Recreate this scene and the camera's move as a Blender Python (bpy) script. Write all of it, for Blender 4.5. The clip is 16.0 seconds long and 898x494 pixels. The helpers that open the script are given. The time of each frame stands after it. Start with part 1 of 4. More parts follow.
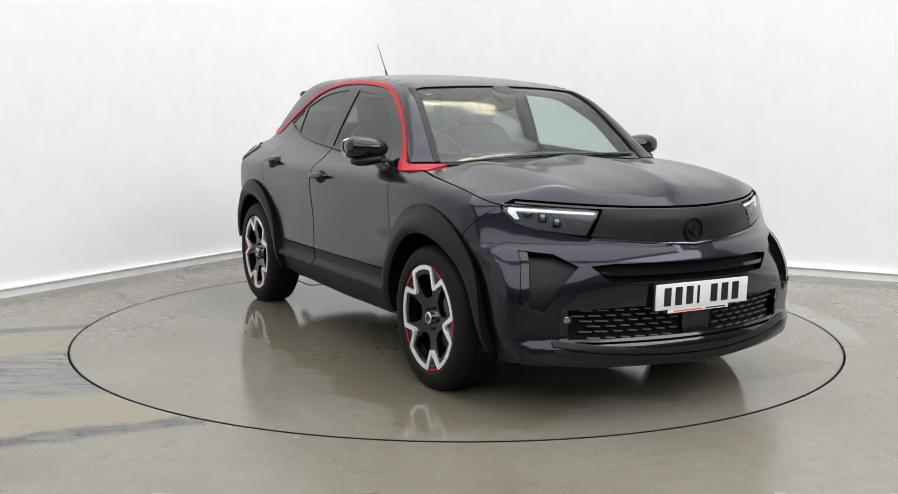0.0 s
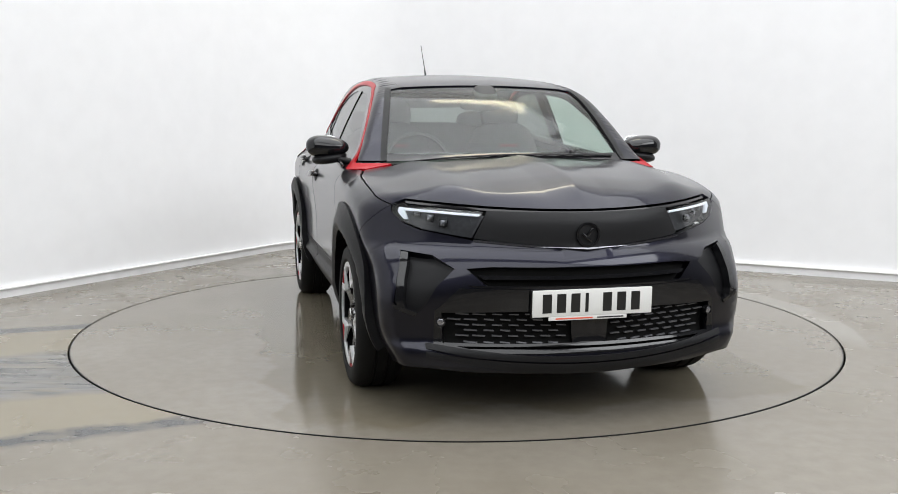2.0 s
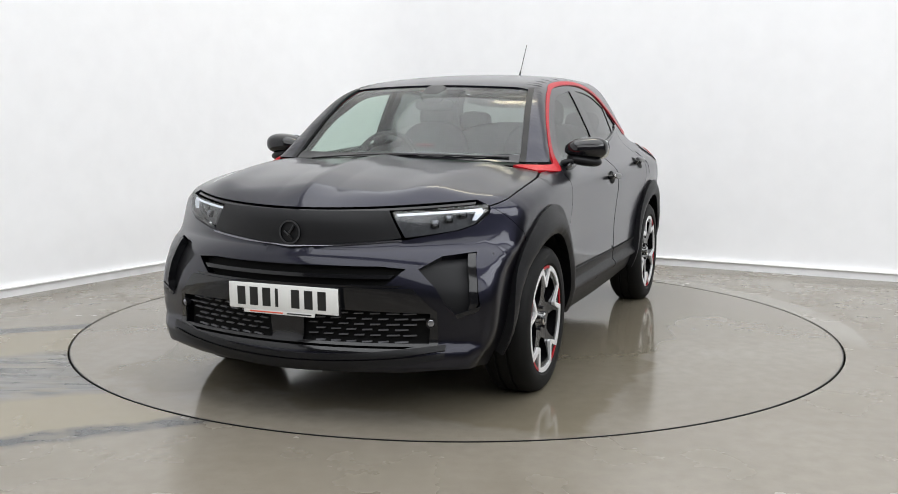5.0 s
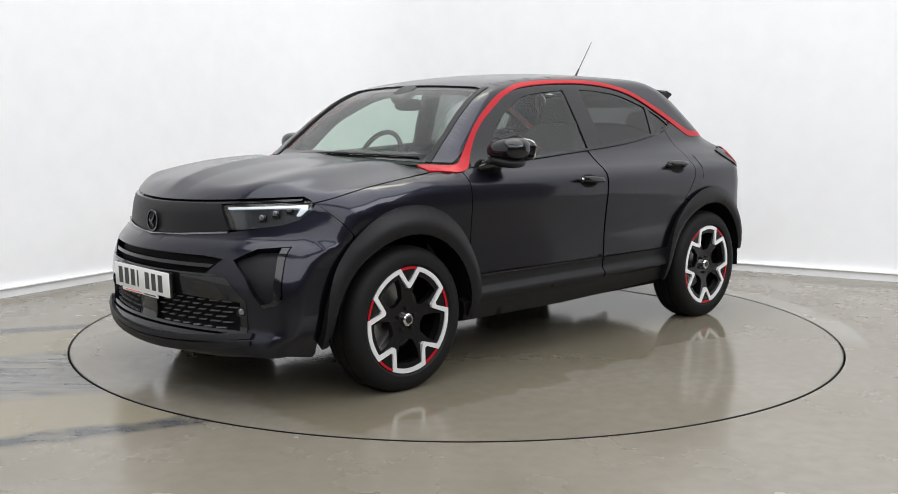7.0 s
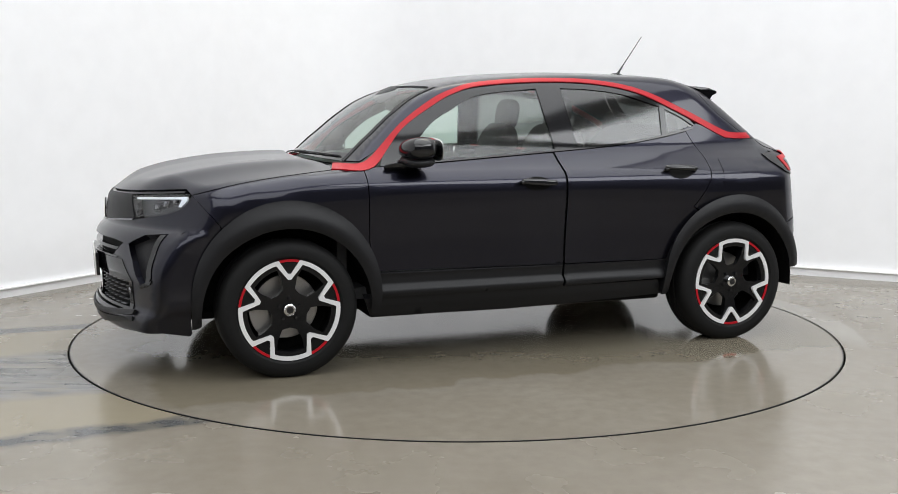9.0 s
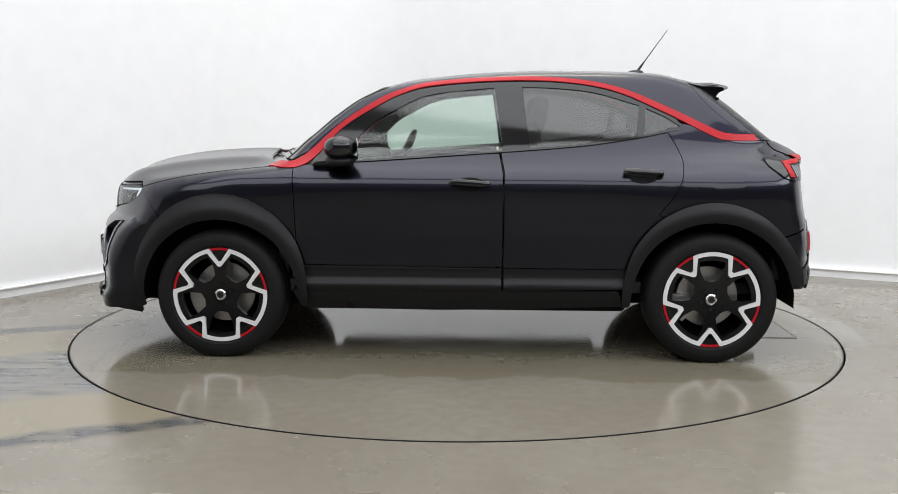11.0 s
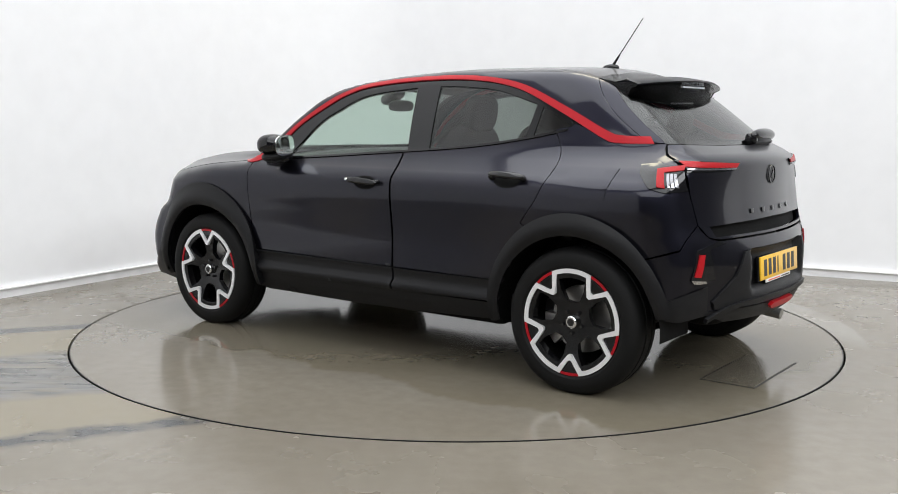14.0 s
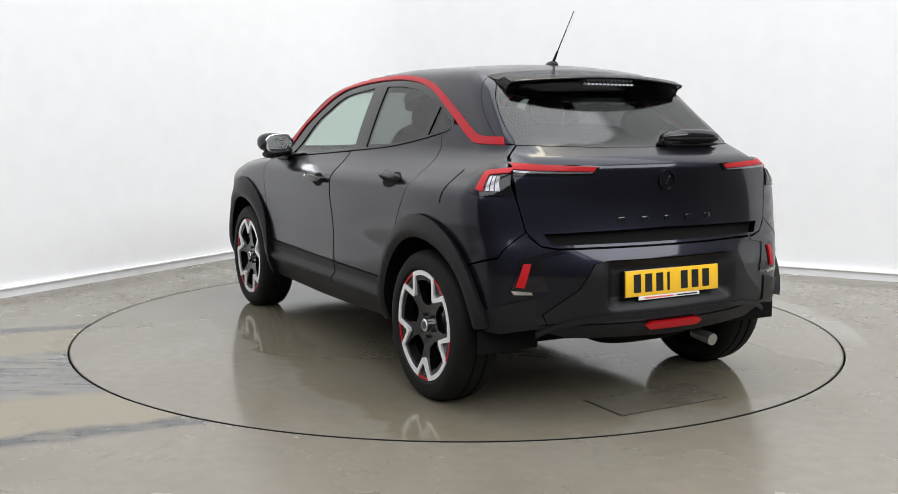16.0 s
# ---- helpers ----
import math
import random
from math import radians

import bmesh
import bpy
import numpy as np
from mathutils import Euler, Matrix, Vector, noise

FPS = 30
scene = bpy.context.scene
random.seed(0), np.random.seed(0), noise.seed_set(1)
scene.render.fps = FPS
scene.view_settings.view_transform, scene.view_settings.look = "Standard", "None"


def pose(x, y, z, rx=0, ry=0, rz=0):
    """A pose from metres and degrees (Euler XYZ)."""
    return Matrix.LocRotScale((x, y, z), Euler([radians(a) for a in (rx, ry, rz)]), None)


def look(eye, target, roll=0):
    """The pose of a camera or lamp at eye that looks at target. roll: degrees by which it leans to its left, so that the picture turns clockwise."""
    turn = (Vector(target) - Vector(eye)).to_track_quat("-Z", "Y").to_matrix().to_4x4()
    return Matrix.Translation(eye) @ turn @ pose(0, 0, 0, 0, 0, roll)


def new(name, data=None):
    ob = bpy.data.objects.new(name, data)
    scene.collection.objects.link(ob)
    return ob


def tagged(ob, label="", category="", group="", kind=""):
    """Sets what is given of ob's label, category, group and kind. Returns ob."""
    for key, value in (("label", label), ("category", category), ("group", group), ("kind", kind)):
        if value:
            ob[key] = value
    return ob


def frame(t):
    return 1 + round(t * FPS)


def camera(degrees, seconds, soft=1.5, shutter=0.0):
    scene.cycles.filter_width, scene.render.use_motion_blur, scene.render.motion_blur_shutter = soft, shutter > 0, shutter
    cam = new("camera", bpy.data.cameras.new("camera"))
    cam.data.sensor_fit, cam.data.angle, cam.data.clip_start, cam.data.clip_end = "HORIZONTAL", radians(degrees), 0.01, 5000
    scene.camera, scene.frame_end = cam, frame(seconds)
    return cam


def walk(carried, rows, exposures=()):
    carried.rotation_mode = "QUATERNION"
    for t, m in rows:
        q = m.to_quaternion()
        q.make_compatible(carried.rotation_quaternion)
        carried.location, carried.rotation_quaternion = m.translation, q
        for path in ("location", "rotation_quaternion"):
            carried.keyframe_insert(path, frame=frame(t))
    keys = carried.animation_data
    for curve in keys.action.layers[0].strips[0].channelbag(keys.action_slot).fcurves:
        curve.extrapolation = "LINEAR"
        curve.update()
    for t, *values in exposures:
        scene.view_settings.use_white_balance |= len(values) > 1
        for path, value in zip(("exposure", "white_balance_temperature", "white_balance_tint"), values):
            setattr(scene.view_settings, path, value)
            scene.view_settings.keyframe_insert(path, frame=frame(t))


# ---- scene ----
cam = camera(49.3, 16.0, soft=0.9)
EYE = pose(0, -5.9414, 1.2605, 90 - 7.505, 0, 0.413) @ pose(0, 0, 0, 0, 0, 0.22)
walk(cam, [(0.0, EYE), (16.0, EYE)])

# ---- light ----
world = bpy.data.worlds.new("studio_world")
world.use_nodes = True
world.node_tree.nodes["Background"].inputs[0].default_value = (0.9, 0.95, 1.0, 1)
world.node_tree.nodes["Background"].inputs[1].default_value = 0.05
scene.world = world
scene.view_settings.exposure = 0.0


def area_lamp(name, x, y, z, sx, sy, watts, colour=(1, 0.97, 0.92), target=None):
    d = bpy.data.lights.new(name, "AREA")
    d.shape, d.size, d.size_y, d.energy, d.color = "RECTANGLE", sx, sy, watts, colour
    ob = new(name, d)
    ob.matrix_world = look((x, y, z), target or (x, y + 0.0001, 0))
    return ob


CEIL = 7.0
CORNER = Vector((-1.264, 4.078))
L_DIR, R_DIR = Vector((-0.5019, -0.8649)), Vector((0.8907, -0.4547))

def field(away, along, length, width, watts, colour, drop=0.10):
    """A luminous ceiling field, square with the walls: its middle so far from one wall and along it."""
    c = CORNER + L_DIR * away + R_DIR * along
    ob = area_lamp("unseen_ceiling_lamp", c.x, c.y, CEIL - drop, length, width, watts, colour)
    ob.matrix_world = Matrix.Translation((c.x, c.y, CEIL - drop)) @ pose(0, 0, 0, 0, 0, math.degrees(math.atan2(R_DIR.y, R_DIR.x)))


field(4.15, 4.95, 9.5, 8.0, 735, (0.95, 0.975, 1.0))
# two unseen fields, added far off to light walls and number plates evenly
field(14.8, 10.2, 18.5, 10.5, 1700, (0.95, 0.975, 1.0))
field(4.8, 15.6, 9.0, 8.4, 1480, (0.95, 0.975, 1.0))
area_lamp("soft_panel", 1.0, 2.15, CEIL - 0.16, 2.2, 0.8, 42, (1.0, 0.90, 0.60))


# ---- materials ----
def material(name, colour, rough=0.5, metal=0.0, coat=0.0, bump=0.0, scale=40.0, vary=0.08, emit=0.0, spec=0.5, coat_rough=0.03):
    m = bpy.data.materials.new(name)
    m.use_nodes = True
    nt = m.node_tree
    b = nt.nodes["Principled BSDF"]
    b.inputs["Roughness"].default_value = rough
    b.inputs["Metallic"].default_value = metal
    b.inputs["Coat Weight"].default_value = coat
    b.inputs["Coat Roughness"].default_value = coat_rough
    b.inputs["Specular IOR Level"].default_value = spec
    b.inputs["Base Color"].default_value = (*colour, 1)
    co = nt.nodes.new("ShaderNodeTexCoord")
    if vary:
        n = nt.nodes.new("ShaderNodeTexNoise")
        n.inputs["Scale"].default_value, n.inputs["Detail"].default_value = scale, 5
        nt.links.new(co.outputs["Object"], n.inputs["Vector"])
        r = nt.nodes.new("ShaderNodeMapRange")
        r.inputs[1].default_value, r.inputs[2].default_value = 0.3, 0.7
        r.inputs[3].default_value, r.inputs[4].default_value = 1 - vary, 1 + vary
        nt.links.new(n.outputs["Fac"], r.inputs[0])
        h = nt.nodes.new("ShaderNodeHueSaturation")
        h.inputs["Color"].default_value = (*colour, 1)
        nt.links.new(r.outputs[0], h.inputs["Value"])
        nt.links.new(h.outputs["Color"], b.inputs["Base Color"])
        r2 = nt.nodes.new("ShaderNodeMapRange")
        r2.inputs[3].default_value, r2.inputs[4].default_value = rough * (1 - vary), min(1, rough * (1 + vary))
        nt.links.new(n.outputs["Fac"], r2.inputs[0])
        nt.links.new(r2.outputs[0], b.inputs["Roughness"])
        if bump:
            bp = nt.nodes.new("ShaderNodeBump")
            bp.inputs["Strength"].default_value, bp.inputs["Distance"].default_value = bump, 0.002
            nt.links.new(n.outputs["Fac"], bp.inputs["Height"])
            nt.links.new(bp.outputs[0], b.inputs["Normal"])
    if emit:
        b.inputs["Emission Color"].default_value = (*colour, 1)
        b.inputs["Emission Strength"].default_value = emit
    return m


def glass(name, tint, gloss=0.10):
    m = bpy.data.materials.new(name)
    m.use_nodes = True
    nt = m.node_tree
    nt.nodes.clear()
    out = nt.nodes.new("ShaderNodeOutputMaterial")
    tr = nt.nodes.new("ShaderNodeBsdfTransparent")
    tr.inputs[0].default_value = (*tint, 1)
    gl = nt.nodes.new("ShaderNodeBsdfGlossy")
    gl.inputs["Roughness"].default_value = gloss
    lw = nt.nodes.new("ShaderNodeLayerWeight")
    lw.inputs[0].default_value = 0.5
    pw = nt.nodes.new("ShaderNodeMath")
    pw.operation, pw.inputs[1].default_value = "POWER", 5.0
    nt.links.new(lw.outputs["Facing"], pw.inputs[0])
    fr = nt.nodes.new("ShaderNodeMapRange")
    fr.inputs[3].default_value, fr.inputs[4].default_value = 0.08, 1.0
    nt.links.new(pw.outputs[0], fr.inputs[0])
    mx = nt.nodes.new("ShaderNodeMixShader")
    nt.links.new(fr.outputs[0], mx.inputs[0])
    nt.links.new(tr.outputs[0], mx.inputs[1])
    nt.links.new(gl.outputs[0], mx.inputs[2])
    nt.links.new(mx.outputs[0], out.inputs[0])
    return m


PAINT = material("black_metallic_paint", (0.015, 0.015, 0.0235), 0.36, 1.0, 0.62, 0, 900, 0.08, coat_rough=0.06)
GLOSS = material("gloss_black_plastic", (0.006, 0.006, 0.007), 0.09, 0, 0.0, 0, 60, 0.05)
CLAD = material("matte_black_plastic", (0.006, 0.006, 0.007), 0.46, 0, 0, 0.15, 700, 0.12, spec=0.26)
DARK = material("dark_cavity", (0.004, 0.004, 0.004), 0.7, 0, 0, 0, 60, 0.1, spec=0.1)
RED = material("red_painted_trim", (0.36, 0.004, 0.011), 0.40, 0.1, 0.08, 0, 300, 0.05, spec=0.25)
WHEEL_BLACK = material("gloss_black_wheel", (0.004, 0.004, 0.0045), 0.14, 0, 0, 0, 60, 0.05, spec=0.3)
CLAD_FIN = material("satin_grille_fin", (0.13, 0.13, 0.14), 0.3, 0.5, 0, 0, 200, 0.05)
TYRE = material("tyre_rubber", (0.0045, 0.0045, 0.0045), 0.65, 0, 0, 0.2, 300, 0.2, spec=0.2)
SILVER = material("machined_alloy", (0.80, 0.80, 0.81), 0.35, 0.45, 0.3, 0, 500, 0.05)
BRAKE = material("brake_steel", (0.40, 0.39, 0.38), 0.35, 0.9, 0, 0, 200, 0.15)
TRIM = material("dark_satin_chrome", (0.22, 0.22, 0.24), 0.22, 1.0, 0, 0, 200, 0.03)
CHROME = material("satin_chrome", (0.7, 0.7, 0.7), 0.12, 1.0, 0, 0, 200, 0.03)
PLATE_W = material("white_plate", (0.70, 0.70, 0.68), 0.3, 0, 0.3, 0, 200, 0.03)
PLATE_Y = material("yellow_plate", (0.80, 0.46, 0.02), 0.3, 0, 0.3, 0, 200, 0.03)
INK = material("black_ink", (0.008, 0.008, 0.008), 0.4)
RED_INK = material("red_ink", (0.7, 0.1, 0.05), 0.4)
LAMP_W = material("white_light_guide", (0.9, 0.93, 1.0), 0.3, emit=0.10, vary=0)
LAMP_R = material("red_lamp_lens", (0.34, 0.006, 0.010), 0.35, 0, 0.0, spec=0.25, emit=0.06, vary=0)
LAMP_C = material("clear_lamp_reflector", (0.28, 0.28, 0.30), 0.2, 0.8, 0, 0, 200, 0.1)
CABIN = material("charcoal_cabin_trim", (0.035, 0.035, 0.037), 0.6, 0, 0, 0.2, 300, 0.2)
SEAT = material("dark_seat_fabric", (0.026, 0.026, 0.028), 0.8, 0, 0, 0.3, 500, 0.25)
LINER = material("grey_headliner", (0.22, 0.22, 0.21), 0.9, 0, 0, 0.2, 500, 0.1)
MIRROR = material("mirror_glass", (0.85, 0.87, 0.87), 0.02, 1.0, 0, vary=0)
GLASS_F = glass("green_tinted_glass", (0.70, 0.80, 0.74))
GLASS_R = glass("privacy_glass", (0.24, 0.255, 0.25))
LAMP_BODY = material("grey_lamp_bowl", (0.07, 0.07, 0.075), 0.3, 0.6, 0, 0, 60, 0.15)
GLASS_L = glass("clear_lens", (0.85, 0.87, 0.88))

# ---- the room ----


def part(name, bm, mat, parent, label=""):
    me = bpy.data.meshes.new(name)
    bm.to_mesh(me)
    bm.free()
    me.materials.append(mat)
    ob = new(name, me)
    ob.parent = parent
    return tagged(ob, label)


def box_bm(x0, x1, y0, y1, z0, z1, bevel=0.0):
    bm = bmesh.new()
    bmesh.ops.create_cube(bm, size=1, matrix=Matrix.Translation(((x0 + x1) / 2, (y0 + y1) / 2, (z0 + z1) / 2)) @ Matrix.Diagonal((x1 - x0, y1 - y0, z1 - z0, 1)))
    if bevel:
        bmesh.ops.bevel(bm, geom=bm.edges[:], offset=bevel, segments=2, affect="EDGES", profile=0.5)
    return bm


def concrete(name, worn, wet):
    """Polished concrete with clouding, darker scuffed bands and patchy gloss."""
    m = bpy.data.materials.new(name)
    m.use_nodes = True
    nt = m.node_tree
    b = nt.nodes["Principled BSDF"]
    co = nt.nodes.new("ShaderNodeTexCoord")

    def tex(scale, detail, stretch=(1, 1, 1), turn=0.0):
        mp = nt.nodes.new("ShaderNodeMapping")
        mp.inputs["Scale"].default_value, mp.inputs["Rotation"].default_value = stretch, (0, 0, turn)
        nt.links.new(co.outputs["Object"], mp.inputs["Vector"])
        n = nt.nodes.new("ShaderNodeTexNoise")
        n.inputs["Scale"].default_value, n.inputs["Detail"].default_value = scale, detail
        nt.links.new(mp.outputs[0], n.inputs["Vector"])
        return n.outputs["Fac"]

    def ramp(src, a, c, lo, hi):
        r = nt.nodes.new("ShaderNodeMapRange")
        for i, v in enumerate((a, c, lo, hi)):
            r.inputs[i + 1].default_value = v
        nt.links.new(src, r.inputs[0])
        return r.outputs[0]

    def mix(fac, a, c):
        x = nt.nodes.new("ShaderNodeMix")
        x.data_type = "RGBA"
        nt.links.new(fac, x.inputs[0])
        for sock, v in ((x.inputs[6], a), (x.inputs[7], c)):
            if isinstance(v, tuple):
                sock.default_value = (*v, 1)
            else:
                nt.links.new(v, sock)
        return x.outputs[2]

    base = mix(ramp(tex(0.9, 4), 0.35, 0.65, 0, 1), (0.172, 0.152, 0.122), (0.206, 0.186, 0.155))
    base = mix(ramp(tex(14, 4), 0.3, 0.75, 0, 0.5), base, (0.140, 0.125, 0.100))
    base = mix(ramp(tex(120, 3), 0.62, 0.75, 0, 0.35), base, (0.09, 0.083, 0.073))
    rough = ramp(tex(2.2, 5), 0.35, 0.65, worn[0], worn[1])

    def calc(op, a, c):
        x = nt.nodes.new("ShaderNodeMath")
        x.operation = op
        for sock, v in ((x.inputs[0], a), (x.inputs[1], c)):
            if isinstance(v, (int, float)):
                sock.default_value = v
            else:
                nt.links.new(v, sock)
        return x.outputs[0]

    def axis(dx, dy):
        d = nt.nodes.new("ShaderNodeVectorMath")
        d.operation = "DOT_PRODUCT"
        nt.links.new(co.outputs["Object"], d.inputs[0])
        d.inputs[1].default_value = (dx, dy, 0)
        return d.outputs["Value"]

    def belt_mask(v, centre, half, soft):
        return ramp(calc("ABSOLUTE", calc("SUBTRACT", v, centre), 0), half + soft, half - soft, 0, 1)

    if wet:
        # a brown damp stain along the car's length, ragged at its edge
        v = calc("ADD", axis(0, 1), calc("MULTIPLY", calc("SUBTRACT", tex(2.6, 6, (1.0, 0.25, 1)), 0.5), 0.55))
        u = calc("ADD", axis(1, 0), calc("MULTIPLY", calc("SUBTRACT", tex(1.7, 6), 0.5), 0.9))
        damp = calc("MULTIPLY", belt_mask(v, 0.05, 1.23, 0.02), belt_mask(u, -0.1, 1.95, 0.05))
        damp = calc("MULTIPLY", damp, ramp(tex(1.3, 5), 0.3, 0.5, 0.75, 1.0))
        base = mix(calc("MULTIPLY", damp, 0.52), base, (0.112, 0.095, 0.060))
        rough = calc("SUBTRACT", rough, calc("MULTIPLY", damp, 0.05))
    else:
        # dark scuffed strips and a worn grey lane that run out from the turntable
        fray = calc("MULTIPLY", calc("SUBTRACT", tex(5.0, 8, (1, 1, 1)), 0.5), 0.16)
        v = calc("ADD", axis(-0.407, 0.914), fray)
        u = calc("ADD", axis(0.914, 0.407), calc("MULTIPLY", calc("SUBTRACT", tex(3.5, 6), 0.5), 0.3))
        out = ramp(u, -1.62, -1.80, 0, 1)
        patch = ramp(tex(4.5, 8, (1, 2.5, 1), 0.43), 0.36, 0.52, 0.45, 1.0)
        strip = calc("MAXIMUM", belt_mask(v, 0.80, 0.075, 0.025), belt_mask(v, -1.36, 0.060, 0.025))
        lane = belt_mask(v, -0.30, 0.44, 0.07)
        streak = ramp(tex(6.0, 8, (0.5, 3.0, 1), 0.43), 0.42, 0.60, 0.0, 1.0)
        base = mix(calc("MULTIPLY", out, calc("MULTIPLY", belt_mask(v, -0.3, 1.05, 0.1), 0.75)), base, (0.205, 0.178, 0.122))
        base = mix(calc("MULTIPLY", out, calc("MULTIPLY", lane, calc("MULTIPLY", patch, 0.92))), base, (0.088, 0.090, 0.092))
        base = mix(calc("MULTIPLY", out, calc("MULTIPLY", lane, calc("MULTIPLY", streak, 0.7))), base, (0.185, 0.178, 0.165))
        base = mix(calc("MULTIPLY", out, calc("MULTIPLY", strip, calc("MULTIPLY", patch, 0.97))), base, (0.062, 0.064, 0.066))
        # a pale worn sliver of an older, larger cut beside the turntable
        off = nt.nodes.new("ShaderNodeVectorMath")
        off.operation = "DISTANCE"
        nt.links.new(co.outputs["Object"], off.inputs[0])
        off.inputs[1].default_value = (0.165, 0.095, 0)
        sliver = calc("MULTIPLY", ramp(calc("ADD", off.outputs["Value"], calc("MULTIPLY", fray, 0.25)), 2.262, 2.240, 0, 1), ramp(axis(0.866, 0.5), 1.6, 1.9, 0, 1))
        base = mix(calc("MULTIPLY", sliver, 0.4), base, (0.30, 0.29, 0.265))
    nt.links.new(base, b.inputs["Base Color"])
    nt.links.new(rough, b.inputs["Roughness"])
    b.inputs["Specular IOR Level"].default_value = 0.4
    return m


FLOOR = concrete("polished_concrete", (0.20, 0.30), False)
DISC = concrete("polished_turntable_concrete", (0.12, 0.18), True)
WALL = material("white_wall_paint", (0.80, 0.80, 0.812), 0.75, 0, 0, 0.2, 6, 0.015)
BOARD = material("white_gloss_skirting", (0.78, 0.78, 0.79), 0.6, 0, 0, 0, 10, 0.03)
LIP = material("white_skirting_lip", (0.88, 0.88, 0.88), 0.4, 0, 0, 0, 10, 0.02)
CEILM = material("ceiling_paint", (0.35, 0.35, 0.35), 0.8, 0, 0, 0, 6, 0.02)
# near-black for the unseen walls, so that the car's paint reflects dark
UNSEEN_DARK = material("dark_unseen_wall", (0.032, 0.032, 0.034), 0.8, 0, 0, 0, 2, 0.15)
STEEL = material("dark_ring_steel", (0.02, 0.02, 0.02), 0.5, 0.5, 0, 0, 50, 0.2)
RADIUS = 2.241


def arc_wall(name, p, q, r, u, height, thick, mat, z0=0.0):
    """A wall that runs p -> corner q -> u with its corner rounded by r, thick outwards."""
    p, q, u = Vector(p), Vector(q), Vector(u)
    a, c = (p - q).normalized(), (u - q).normalized()
    pts = [p]
    ang = a.angle(c)
    d = r / math.tan(ang / 2)
    centre = q + (a + c).normalized() * (r / math.sin(ang / 2))
    s, e = q + a * d - centre, q + c * d - centre
    for i in range(17):
        w = i / 16
        v = s * math.cos(w * (math.pi - ang)) + (e - s * math.cos(math.pi - ang)) / math.sin(math.pi - ang) * math.sin(w * (math.pi - ang))
        pts.append(centre + v)
    pts.append(u)
    bm = bmesh.new()
    rows = []
    for i, k in enumerate(pts):
        t = (pts[min(i + 1, len(pts) - 1)] - pts[max(i - 1, 0)]).normalized()
        n = Vector((-t.y, t.x)) * thick
        rows.append([bm.verts.new((*(k + o), z)) for o, z in ((Vector((0, 0)), z0), (Vector((0, 0)), z0 + height), (n, z0 + height), (n, z0))])
    for f, g in zip(rows, rows[1:]):
        for j in range(4):
            bm.faces.new((f[j], g[j], g[(j + 1) % 4], f[(j + 1) % 4]))
    bm.faces.new(rows[0]), bm.faces.new(rows[-1][::-1])
    bmesh.ops.recalc_face_normals(bm, faces=bm.faces[:])
    ob = part(name, bm, mat, None)
    for pl in ob.data.polygons:
        pl.use_smooth = True
    ob.data.set_sharp_from_angle(angle=radians(25))
    return ob


wall_a, wall_b = CORNER + L_DIR * 21.0, CORNER + R_DIR * 21.0
wall_m = CORNER + R_DIR * 9.5
far = wall_a + R_DIR * 21.0
tagged(arc_wall("wall_north", wall_a, CORNER, 1.0, wall_m, CEIL, 0.15, WALL), "white painted studio wall with a rounded corner", "wall", kind="structure")
# unseen dark walls, added to keep reflections in doors and tailgate dark
tagged(arc_wall("wall_east", wall_m, wall_b, 0.3, wall_b + L_DIR * 2.0, CEIL, 0.15, UNSEEN_DARK), "unseen dark wall added beyond the white one to darken reflections", "wall", kind="structure")
tagged(arc_wall("wall_south", wall_b + L_DIR * 2.0, far, 0.3, wall_a, CEIL, 0.15, UNSEEN_DARK), "unseen dark wall closing the studio, kept dark for the reflections", "wall", kind="structure")
sk = [v + (R_DIR + L_DIR) * 0.018 for v in (wall_a, CORNER, wall_m)]
tagged(arc_wall("baseboard", sk[0], sk[1], 0.985, sk[2], 0.062, 0.020, BOARD), "white gloss skirting board along the wall", "skirting", kind="structure")
sk = [v + (R_DIR + L_DIR) * 0.034 for v in (wall_a, CORNER, wall_m)]
tagged(arc_wall("trim", sk[0], sk[1], 0.98, sk[2], 0.009, 0.036, LIP, 0.062), "thin white lip on the skirting board", "skirting", kind="structure")


def ring_bm(r0, r1, z0, z1, n=192):
    bm = bmesh.new()
    loops = [[bm.verts.new((r * math.cos(2 * math.pi * i / n), r * math.sin(2 * math.pi * i / n), z)) for i in range(n)] for r, z in ((r0, z0), (r1, z0), (r1, z1), (r0, z1))]
    for a in range(4):
        for i in range(n):
            bm.faces.new((loops[a][i], loops[(a + 1) % 4][i], loops[(a + 1) % 4][(i + 1) % n], loops[a][(i + 1) % n]))
    bmesh.ops.recalc_face_normals(bm, faces=bm.faces[:])
    return bm


def disc_bm(r, z0, z1, n=192):
    bm = bmesh.new()
    bmesh.ops.create_cone(bm, cap_ends=True, segments=n, radius1=r, radius2=r, depth=z1 - z0, matrix=Matrix.Translation((0, 0, (z0 + z1) / 2)))
    return bm


